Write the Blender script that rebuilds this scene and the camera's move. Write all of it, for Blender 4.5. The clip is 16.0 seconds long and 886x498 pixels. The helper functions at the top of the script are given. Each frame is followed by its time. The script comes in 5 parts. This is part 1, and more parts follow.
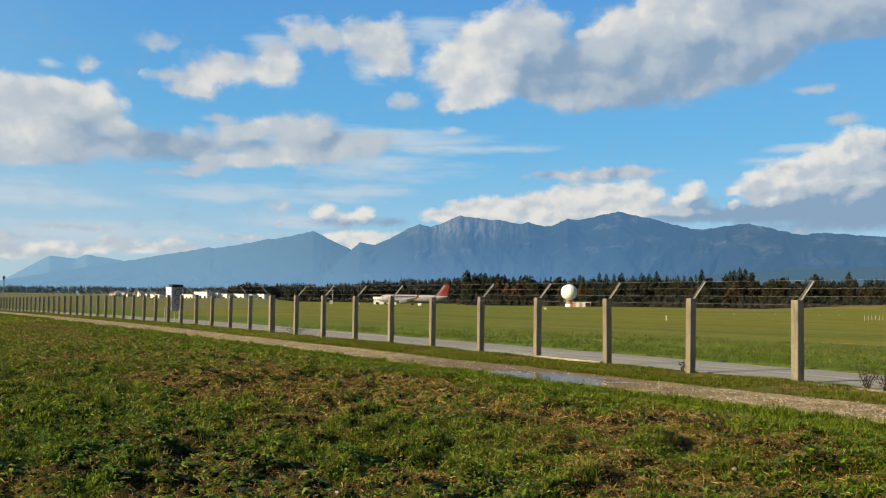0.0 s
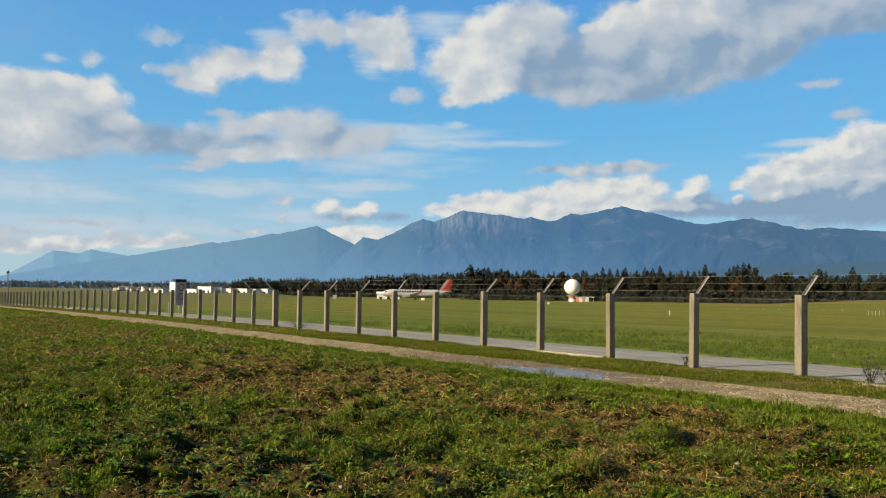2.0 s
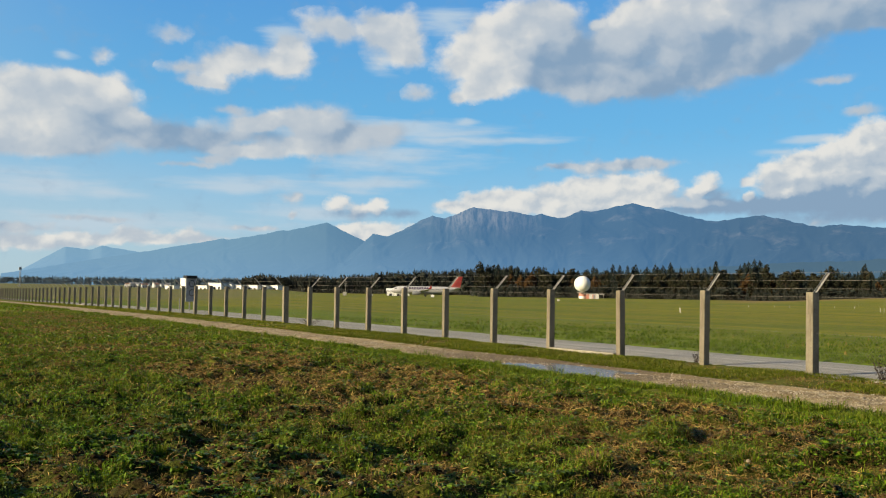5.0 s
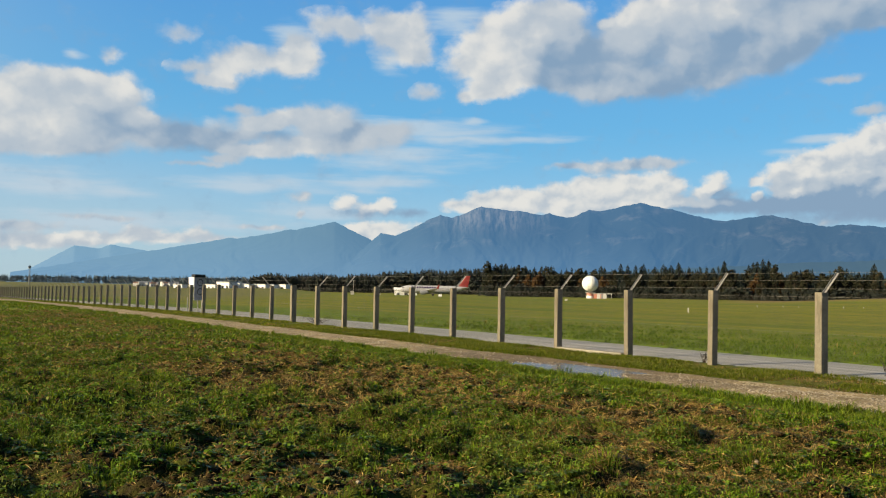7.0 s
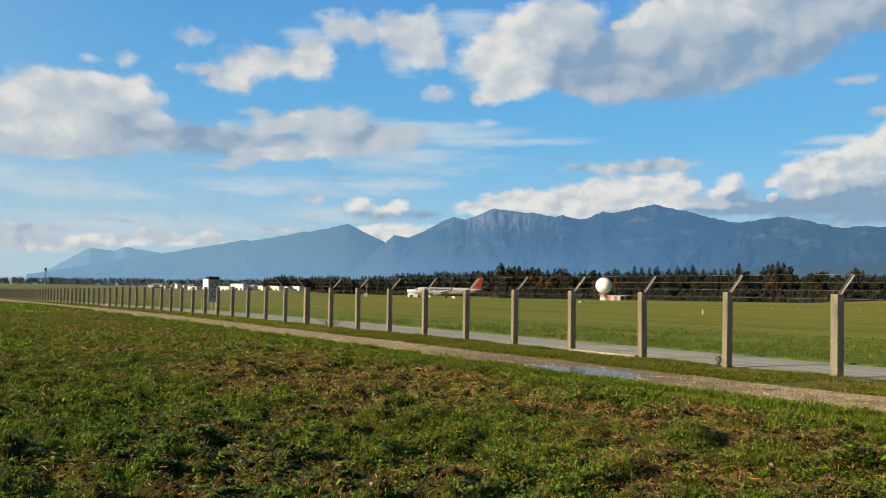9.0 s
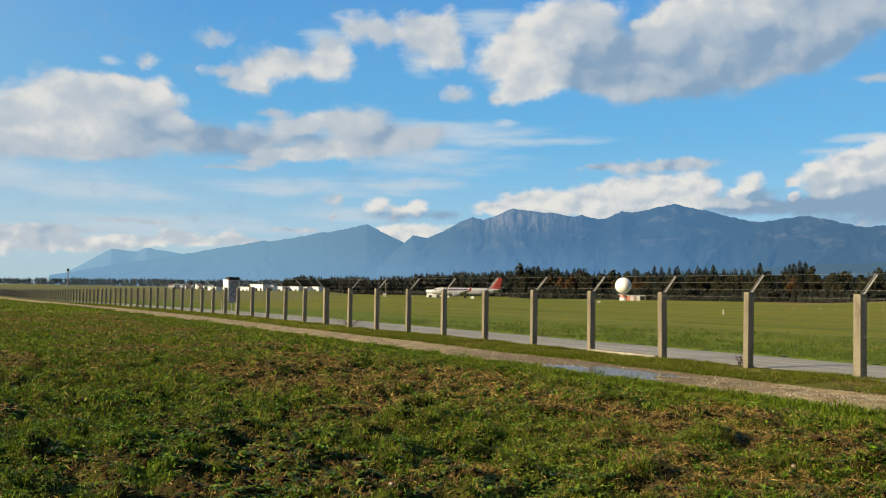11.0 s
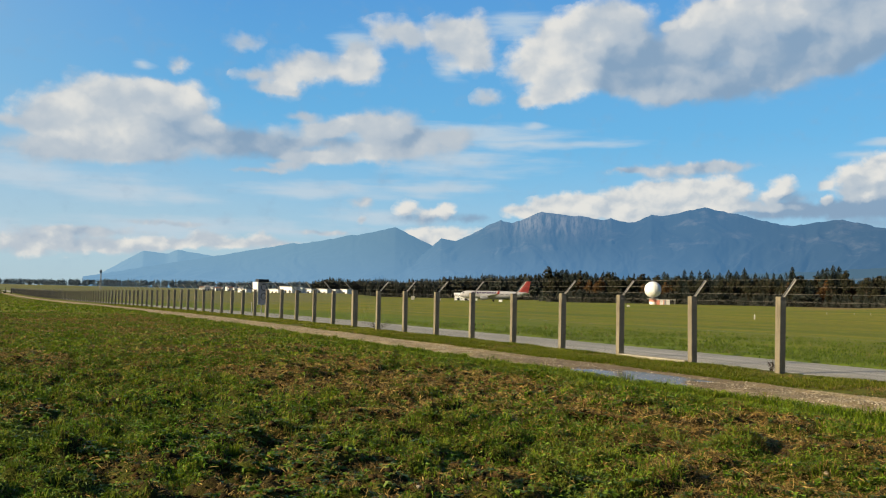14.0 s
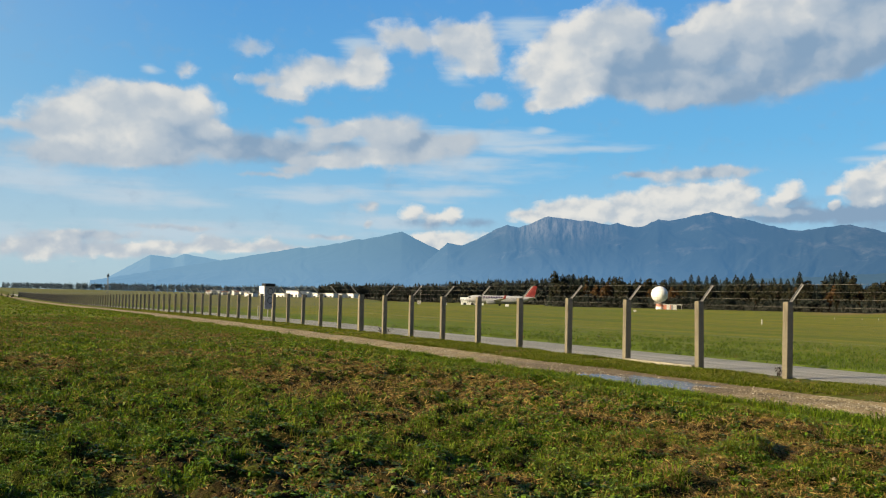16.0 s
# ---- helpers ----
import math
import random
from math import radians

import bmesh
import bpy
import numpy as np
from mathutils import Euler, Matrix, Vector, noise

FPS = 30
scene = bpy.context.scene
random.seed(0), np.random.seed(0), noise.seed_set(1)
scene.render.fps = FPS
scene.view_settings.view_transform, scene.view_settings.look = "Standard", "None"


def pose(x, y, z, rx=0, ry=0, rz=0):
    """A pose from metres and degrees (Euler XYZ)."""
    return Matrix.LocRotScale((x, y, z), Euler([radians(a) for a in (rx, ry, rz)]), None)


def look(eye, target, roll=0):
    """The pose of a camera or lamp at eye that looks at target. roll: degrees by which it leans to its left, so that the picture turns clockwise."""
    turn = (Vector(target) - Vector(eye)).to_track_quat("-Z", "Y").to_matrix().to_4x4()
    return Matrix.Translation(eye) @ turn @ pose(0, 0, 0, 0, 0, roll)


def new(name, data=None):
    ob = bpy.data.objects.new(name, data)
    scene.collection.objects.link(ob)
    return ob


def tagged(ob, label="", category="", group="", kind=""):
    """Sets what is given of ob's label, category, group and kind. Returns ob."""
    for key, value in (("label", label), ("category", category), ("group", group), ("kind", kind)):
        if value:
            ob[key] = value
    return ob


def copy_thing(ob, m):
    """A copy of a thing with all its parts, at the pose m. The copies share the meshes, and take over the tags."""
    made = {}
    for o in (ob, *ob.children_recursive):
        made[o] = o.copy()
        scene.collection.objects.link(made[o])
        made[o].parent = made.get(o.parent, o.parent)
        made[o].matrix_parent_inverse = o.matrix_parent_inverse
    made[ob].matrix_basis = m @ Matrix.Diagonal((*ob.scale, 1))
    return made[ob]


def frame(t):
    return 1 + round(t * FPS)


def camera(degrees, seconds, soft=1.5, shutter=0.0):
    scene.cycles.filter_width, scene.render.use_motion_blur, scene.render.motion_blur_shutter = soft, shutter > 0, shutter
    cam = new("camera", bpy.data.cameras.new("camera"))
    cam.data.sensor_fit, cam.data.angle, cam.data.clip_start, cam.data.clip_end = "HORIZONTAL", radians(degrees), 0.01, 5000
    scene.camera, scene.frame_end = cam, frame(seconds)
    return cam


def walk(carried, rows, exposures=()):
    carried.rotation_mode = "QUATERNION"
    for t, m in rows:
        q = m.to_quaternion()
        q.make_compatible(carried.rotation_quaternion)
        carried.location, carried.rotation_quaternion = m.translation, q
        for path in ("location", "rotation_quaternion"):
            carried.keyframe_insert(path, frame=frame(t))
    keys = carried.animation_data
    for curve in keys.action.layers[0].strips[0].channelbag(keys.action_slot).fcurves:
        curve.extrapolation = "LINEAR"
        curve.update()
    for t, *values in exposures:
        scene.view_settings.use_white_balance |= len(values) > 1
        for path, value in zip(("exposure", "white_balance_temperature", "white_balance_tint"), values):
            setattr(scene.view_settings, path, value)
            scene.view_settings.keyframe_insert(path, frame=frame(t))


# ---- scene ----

# ---------------------------------------------------------------- camera
EYE = 1.71
cam = camera(53.38, 16.0, 1.15)
# seconds, heading right of the fence line, pitch up, roll
ROWS = [
    (0.0, 33.460, 3.330, 0.800),
    (0.5, 33.586, 3.252, 0.731),
    (1.0, 33.516, 3.082, 0.634),
    (1.5, 33.361, 3.106, 0.788),
    (2.0, 33.254, 2.989, 0.816),
    (2.5, 33.035, 2.900, 0.735),
    (3.0, 32.848, 2.818, 0.648),
    (3.5, 32.775, 2.787, 0.736),
    (4.0, 32.771, 2.846, 0.890),
    (6.5, 32.263, 2.634, 0.973),
    (7.0, 32.118, 2.719, 1.027),
    (7.5, 32.051, 2.744, 0.807),
    (8.0, 31.769, 2.729, 0.985),
    (8.5, 31.502, 2.796, 1.050),
    (9.0, 31.259, 2.830, 1.006),
    (11.5, 29.720, 2.780, 0.994),
    (12.0, 29.436, 2.730, 1.072),
    (12.5, 29.191, 2.742, 1.185),
    (13.0, 28.857, 2.832, 1.122),
    (13.5, 28.511, 2.933, 1.137),
    (14.0, 28.192, 2.987, 1.243),
    (14.5, 28.034, 3.128, 1.292),
    (15.0, 27.911, 3.274, 1.305),
    (15.5, 27.804, 3.266, 1.370),
    (16.0, 27.774, 3.269, 1.331),
]
walk(cam, [(t, pose(0, 0, EYE, 0, 0, -yaw) @ pose(0, 0, 0, 90 + pitch) @ pose(0, 0, 0, 0, 0, roll)) for t, yaw, pitch, roll in ROWS],
     exposures=[(0.0, 1.1), (16.0, 1.1)])

# ---------------------------------------------------------------- world, sun
SUN_YAW, SUN_EL = -84.0, 22.0          # degrees; the fence runs along +y
sun_dir = Vector((math.sin(radians(SUN_YAW)) * math.cos(radians(SUN_EL)), math.cos(radians(SUN_YAW)) * math.cos(radians(SUN_EL)), math.sin(radians(SUN_EL))))
sun = new("sun", bpy.data.lights.new("sun", "SUN"))
sun.data.energy, sun.data.angle, sun.data.color = 4.5, radians(0.5), (1.0, 0.82, 0.54)
sun.matrix_world = look(sun_dir * 100, (0, 0, 0))


class Net:
    """Short-hand for node trees."""

    def __init__(self, tree):
        self.t = tree

    def n(self, kind, ins=None, operation="", interpolation="", data_type="", clamp=False):
        node = self.t.nodes.new(kind)
        if operation:
            node.operation = operation
        if interpolation:
            node.interpolation_type = interpolation
        if data_type:
            node.data_type = data_type
        if clamp:
            node.use_clamp = True
        for k, v in (ins or {}).items():
            self.put(node.inputs[k], v)
        return node

    def put(self, socket, v):
        if isinstance(v, bpy.types.Node):
            v = v.outputs[0]
        if isinstance(v, bpy.types.NodeSocket):
            self.t.links.new(v, socket)
        else:
            socket.default_value = v

    def m(self, op, a, b=0.0, c=0.0, clamp=False):
        return self.n("ShaderNodeMath", {0: a, 1: b, 2: c}, operation=op, clamp=clamp).outputs[0]

    def v(self, op, a, b=(0, 0, 0), c=(0, 0, 0)):
        return self.n("ShaderNodeVectorMath", {0: a, 1: b, 2: c}, operation=op)

    def step(self, x, lo, hi, a=0.0, b=1.0):
        return self.n("ShaderNodeMapRange", {0: x, 1: lo, 2: hi, 3: a, 4: b}, interpolation="SMOOTHSTEP").outputs[0]

    def noise(self, vec, scale, detail=4.0, rough=0.55, dist=0.0):
        return self.n("ShaderNodeTexNoise", {"Vector": vec, "Scale": scale, "Detail": detail, "Roughness": rough, "Distortion": dist})

    def mix(self, f, a, b):
        node = self.n("ShaderNodeMix", data_type="RGBA")
        self.put(node.inputs[0], f)
        self.put(node.inputs[6], a)
        self.put(node.inputs[7], b)
        return node.outputs[2]


def rgb(r, g, b):
    return (r, g, b, 1.0)


# clouds: heading, elevation, two radii in degrees, and how sunlit
HEAP_WEST = [
    (5.7, 10.71, 2.2, 1.84, 0.75), (4.1, 10.06, 2.2, 1.40, 0.7), (2.5, 9.53, 2.6, 0.40, 0.6), (3.4, 8.17, 3.3, 0.81, 0.45), (7.6, 11.08, 2.8, 1.54, 0.7), (9.7, 12.39, 0.8, 0.62, 0.85), (9.3, 11.26, 2.2, 1.47, 0.6),
    (11.5, 11.90, 1.7, 0.92, 0.75), (11.0, 10.76, 2.2, 1.10, 0.4), (7.1, 9.24, 2.6, 1.29, 0.75), (8.7, 9.39, 1.9, 1.29, 0.6), (6.2, 8.34, 2.6, 0.81, 0.65), (10.4, 9.37, 2.2, 1.29, 0.3), (12.8, 10.14, 1.1, 0.62, 0.85),
    (12.7, 9.21, 2.2, 0.96, 0.25), (14.7, 9.35, 2.2, 0.92, 0.15), (16.3, 9.11, 1.9, 0.85, 0.2), (9.5, 8.29, 2.2, 0.51, 0.35), (18.0, 9.32, 1.5, 0.74, 0.3),
]
HEAP_STREAKED = [
    (19.4, 10.24, 2.2, 0.66, 0.6), (21.9, 10.73, 2.6, 0.70, 0.62), (24.4, 10.92, 2.2, 0.88, 0.5), (26.2, 10.31, 1.0, 0.66, 0.3), (18.8, 8.48, 1.5, 0.40, 0.5), (20.9, 8.62, 2.0, 0.40, 0.66), (23.3, 9.23, 2.2, 0.62, 0.7),
    (25.5, 9.03, 2.2, 0.74, 0.5), (25.1, 9.91, 2.2, 0.66, 0.4), (16.1, 7.60, 1.7, 0.18, 0.5), (17.9, 7.98, 1.5, 0.26, 0.5), (18.7, 11.35, 1.2, 0.29, 0.55), (28.0, 9.76, 1.9, 0.59, 0.4),
    (20.5, 9.45, 2.2, 0.51, 0.2), (28.8, 10.40, 1.8, 0.44, 0.35),
]
HEAP_PUFFS = [
    (15.1, 15.60, 1.1, 0.48, 0.6), (11.1, 13.82, 0.7, 0.48, 0.75), (15.5, 13.52, 1.1, 0.40, 0.65), (17.6, 13.69, 1.3, 1.10, 0.68), (19.1, 14.50, 1.1, 0.88, 0.72), (20.7, 14.20, 1.8, 0.96, 0.72), (22.7, 14.57, 1.4, 1.07, 0.78),
    (16.9, 12.85, 1.5, 0.29, 0.5), (24.4, 16.67, 1.6, 0.88, 0.68), (25.9, 16.41, 0.8, 0.74, 0.55), (27.9, 16.91, 1.2, 0.96, 0.72), (28.7, 15.90, 1.4, 1.32, 0.72), (30.0, 16.57, 1.2, 1.40, 0.75), (30.2, 15.18, 1.0, 0.99, 0.68),
    (30.9, 12.71, 1.0, 0.55, 0.72), (56.4, 12.91, 1.4, 0.29, 0.5), (58.3, 10.93, 1.1, 0.29, 0.5), (22.3, 15.65, 0.9, 0.51, 0.5),
]
HEAP_CREST = [
    (39.1, 17.92, 2.1, 0.96, 0.82), (36.8, 16.90, 2.1, 1.21, 0.86), (34.8, 16.20, 1.6, 1.03, 0.82), (33.9, 14.61, 1.8, 1.21, 0.82), (35.7, 15.33, 1.9, 1.47, 0.75), (37.8, 16.03, 1.9, 1.47, 0.62), (36.1, 13.39, 1.7, 0.77, 0.88),
    (34.7, 12.85, 1.4, 0.55, 0.82), (33.3, 12.40, 0.6, 0.37, 0.67), (37.8, 14.10, 1.4, 0.66, 0.77), (39.8, 16.70, 1.5, 1.21, 0.48), (44.4, 17.42, 1.5, 0.99, 0.77), (46.3, 17.09, 2.3, 1.29, 0.72), (48.1, 18.13, 2.3, 1.10, 0.82),
    (50.2, 17.92, 2.3, 1.47, 0.67), (44.2, 15.89, 2.3, 1.29, 0.53), (42.4, 16.91, 0.5, 0.33, 0.82),
]
HEAP_BASE = [
    (39.1, 14.79, 2.1, 1.45, 0.072), (40.9, 15.29, 2.5, 1.81, 0.088), (41.3, 13.88, 2.5, 1.33, 0.14), (39.5, 13.55, 1.9, 0.68, 0.18), (43.1, 14.54, 2.5, 1.42, 0.26), (42.8, 12.90, 2.4, 0.73, 0.37), (44.9, 13.26, 2.5, 1.01, 0.088),
    (47.7, 13.16, 2.5, 0.97, 0.17), (46.7, 15.10, 2.9, 1.42, 0.19), (49.5, 15.29, 2.9, 1.62, 0.12), (50.2, 13.73, 2.5, 0.81, 0.21),
]
HEAP_EAST = [
    (52.5, 16.42, 2.7, 1.29, 0.33), (54.5, 16.58, 2.3, 1.21, 0.41), (52.2, 14.95, 2.7, 1.03, 0.11), (52.9, 14.07, 1.7, 0.59, 0.22), (54.8, 14.98, 1.8, 0.81, 0.15), (55.8, 17.42, 2.7, 1.29, 0.36), (57.1, 16.01, 2.1, 0.74, 0.098),
    (58.3, 17.14, 2.3, 1.21, 0.25), (60.2, 17.08, 2.3, 1.21, 0.28), (59.7, 16.10, 1.9, 0.55, 0.098), (52.5, 18.22, 2.3, 0.92, 0.23), (56.5, 19.25, 5.8, 1.47, 0.26), (62.5, 16.68, 3.1, 1.25, 0.2), (50.2, 19.88, 4.7, 1.10, 0.39),
]
BANK_EAST = [
    (58.8, 9.44, 1.1, 0.96, 0.87), (57.9, 8.84, 1.6, 0.99, 0.92), (59.6, 9.56, 0.7, 0.66, 0.83), (56.4, 8.24, 1.8, 0.81, 0.92), (54.4, 7.81, 1.5, 0.81, 0.92), (53.3, 7.17, 1.3, 0.66, 0.87), (55.4, 7.34, 1.9, 0.92, 0.81),
    (57.6, 7.75, 1.9, 1.10, 0.74), (59.4, 8.00, 1.5, 1.47, 0.55), (53.5, 6.37, 1.2, 0.51, 0.83), (55.7, 6.48, 2.2, 0.74, 0.41), (58.2, 6.56, 2.2, 0.81, 0.35), (60.0, 6.98, 1.9, 1.10, 0.37), (61.8, 7.87, 3.0, 1.84, 0.46),
]
BANK_GREY = [
    (51.8, 5.40, 3.0, 0.40, -0.18), (55.1, 5.54, 3.7, 0.59, -0.18), (58.2, 5.50, 3.3, 0.66, -0.15), (50.0, 6.13, 1.1, 0.59, 0.05), (48.4, 5.30, 2.2, 0.29, -0.1), (60.3, 5.60, 3.0, 0.92, -0.1), (56.9, 4.69, 5.5, 0.44, -0.05),
    (30.0, 5.04, 1.6, 0.33, -0.05), (26.7, 4.82, 1.8, 0.37, 0.2),
    (55.7, 6.07, 2.2, 0.51, -0.2), (58.2, 6.00, 2.2, 0.59, -0.2), (53.3, 5.79, 1.8, 0.37, -0.2), (60.3, 6.25, 1.8, 0.66, -0.2),
]
BANK_MIDDLE = [
    (43.1, 8.11, 3.2, 0.44, 0.57), (45.6, 8.33, 2.0, 0.33, 0.53), (40.1, 8.21, 1.0, 0.18, 0.46), (49.3, 6.99, 0.8, 0.59, 0.9), (48.6, 6.43, 0.7, 0.37, 0.83), (51.6, 7.01, 0.5, 0.26, 0.78), (51.8, 6.06, 0.3, 0.29, 0.78),
    (41.3, 6.90, 1.1, 0.55, 0.87), (39.5, 6.53, 1.4, 0.55, 0.87), (42.8, 6.89, 1.8, 0.74, 0.92), (45.3, 6.98, 1.8, 0.74, 0.92), (46.6, 6.68, 1.0, 0.88, 0.83), (41.7, 5.81, 2.2, 0.74, 0.83), (44.2, 5.98, 2.2, 0.92, 0.87),
]
BANK_SADDLE = [
    (47.7, 5.81, 1.8, 0.44, 0.62), (49.8, 5.71, 1.5, 0.29, 0.5), (36.6, 6.34, 1.4, 0.44, 0.95), (34.8, 6.03, 1.3, 0.44, 0.95), (32.9, 5.53, 1.1, 0.37, 0.95), (37.7, 5.80, 1.8, 0.51, 0.95), (35.5, 5.41, 2.2, 0.51, 0.9),
    (39.9, 5.44, 1.8, 0.74, 0.9), (25.8, 5.52, 0.7, 0.51, 0.95), (27.2, 5.23, 0.7, 0.40, 0.9), (28.3, 5.48, 0.6, 0.51, 0.95), (28.2, 3.97, 2.2, 0.44, 0.95), (26.7, 3.54, 1.5, 0.55, 0.95), (22.9, 4.72, 0.3, 0.26, 0.7),
]
BANK_LOW = [
    (10.1, 2.77, 1.7, 0.40, 0.86), (13.4, 3.41, 1.3, 0.33, 0.8), (12.3, 2.95, 2.2, 0.37, 0.74), (16.5, 3.37, 0.8, 0.33, 0.94), (15.2, 2.95, 1.7, 0.33, 0.86), (17.9, 2.99, 1.5, 0.33, 0.69), (7.9, 2.50, 2.2, 0.44, 0.69),
    (20.5, 3.82, 1.8, 0.18, 0.59), (5.0, 2.84, 2.9, 0.59, 0.64), (2.5, 2.41, 2.9, 0.66, 0.69), (22.9, 5.91, 0.8, 0.37, 0.54), (6.1, 3.44, 3.3, 0.26, 0.54), (10.3, 4.07, 2.6, 0.18, 0.56),
]
# thin veils: heading, elevation and two radii in degrees
WISPS = [
    (30.2, 10.4, 7.0, 0.9), (34.0, 9.9, 7.0, 0.40), (29.5, 8.5, 6.5, 0.9), (8.7, 6.1, 4.4, 0.85), (11.4, 5.7, 3.0, 0.6), (19.8, 6.5, 5.6, 0.55), (27.0, 6.8, 6.0, 0.5),
    (10.0, 3.8, 8.0, 0.8), (18.0, 3.9, 6.0, 0.7), (24.0, 5.2, 4.0, 0.6), (2.5, 6.6, 6.0, 0.9), (3.0, 3.0, 7.0, 1.1), (21.8, 16.0, 1.6, 0.9), (32.8, 17.3, 2.4, 0.9),
    (28.2, 14.6, 1.5, 0.9), (9.0, 13.7, 0.9, 0.35), (55.3, 9.4, 1.6, 0.3), (53.5, 8.8, 1.2, 0.3), (33.8, 11.2, 1.2, 0.3), (25.2, 9.6, 4.5, 1.2),
]


def veil_group(name, blobs, amp, scale, stretch, grow=1.0):
    """A node group: the height of a veil over the point (heading, elevation)."""
    g = bpy.data.node_groups.new(name, "ShaderNodeTree")
    g.interface.new_socket("p", in_out="INPUT", socket_type="NodeSocketVector")
    g.interface.new_socket("height", in_out="OUTPUT", socket_type="NodeSocketFloat")
    w = Net(g)
    src, out = w.n("NodeGroupInput"), w.n("NodeGroupOutput")
    p = src.outputs[0]
    warp = w.v("SUBTRACT", w.noise(w.v("MULTIPLY", p, (0.5, 1.0, 1.0)), 0.45, 3.0).outputs["Color"], (0.5, 0.5, 0.5))
    q = w.v("MULTIPLY_ADD", warp, (3.4, 1.2, 0.0), p).outputs[0]
    low = None
    for az, el, ra, re in blobs:
        ra, re = ra * grow, re * grow
        d = w.v("LENGTH", w.v("MULTIPLY_ADD", q, (1 / ra, 1 / re, 0), (-az / ra, -el / re, 0))).outputs["Value"]
        low = d if low is None else w.m("SMOOTH_MIN", low, d, 0.35)
    fine = w.noise(w.v("MULTIPLY", p, stretch), scale, 6.0, 0.54, 0.1).outputs["Fac"]
    h = w.m("ADD", w.m("MULTIPLY", w.m("SUBTRACT", 1.0, low), 1.25), w.m("MULTIPLY", w.m("SUBTRACT", fine, 0.5), amp))
    g.links.new(h, out.inputs[0])
    return g


def heap_group(name, blobs, grow, warp_scale, warp_size, fine_scale, relief):
    """A node group: thickness and sunlit share of heaped clouds over the point (heading, elevation)."""
    g = bpy.data.node_groups.new(name, "ShaderNodeTree")
    g.interface.new_socket("p", in_out="INPUT", socket_type="NodeSocketVector")
    g.interface.new_socket("bulk", in_out="OUTPUT", socket_type="NodeSocketFloat")
    g.interface.new_socket("lit", in_out="OUTPUT", socket_type="NodeSocketFloat")
    w = Net(g)
    src, out = w.n("NodeGroupInput"), w.n("NodeGroupOutput")
    p = src.outputs[0]
    warp = w.v("SUBTRACT", w.noise(p, warp_scale, 5.0, 0.6).outputs["Color"], (0.5, 0.5, 0.5))
    q = w.v("MULTIPLY_ADD", warp, (warp_size, warp_size * 0.75, 0.0), p).outputs[0]
    bulk, weight, tone = None, None, None
    for az, el, ra, re, lit in blobs:
        ra, re = ra * grow, re * grow
        d = w.v("LENGTH", w.v("MULTIPLY_ADD", q, (1 / ra, 1 / re, 0), (-az / ra, -el / re, 0))).outputs["Value"]
        f = w.step(d, 1.55, 0.0)
        sharp = w.m("MULTIPLY", f, f)
        bulk = f if bulk is None else w.m("ADD", bulk, f)
        weight = sharp if weight is None else w.m("ADD", weight, sharp)
        tone = w.m("MULTIPLY", sharp, lit) if tone is None else w.m("MULTIPLY_ADD", sharp, lit, tone)
    # rounded heads, brighter on the side of the sun
    soft = w.v("MULTIPLY", q, (0.8, 1.0, 0.0)).outputs[0]
    swell = []
    for off in ((0, 0, 0), (-0.30, 0.34, 0)):
        at = w.v("ADD", soft, tuple(o / fine_scale for o in off)).outputs[0]
        cell = w.m("MULTIPLY", w.n("ShaderNodeTexVoronoi", {"Vector": at, "Scale": fine_scale * 0.8}).outputs["Distance"], 0.22)
        swell.append(w.m("SUBTRACT", w.noise(at, fine_scale, 3.0, 0.45).outputs["Fac"], cell))
    slope = w.m("SUBTRACT", swell[0], swell[1])
    frayed = w.m("SUBTRACT", w.noise(w.v("MULTIPLY", p, (0.8, 1.0, 1.0)), fine_scale * 1.7, 5.0, 0.58).outputs["Fac"], 0.5)
    g.links.new(w.m("MULTIPLY_ADD", w.m("SUBTRACT", swell[0], 0.40), 0.9, w.m("MULTIPLY_ADD", frayed, 1.1, bulk)), out.inputs[0])
    g.links.new(w.m("MULTIPLY_ADD", slope, relief, w.m("DIVIDE", tone, w.m("MAXIMUM", weight, 0.004))), out.inputs[1])
    return g


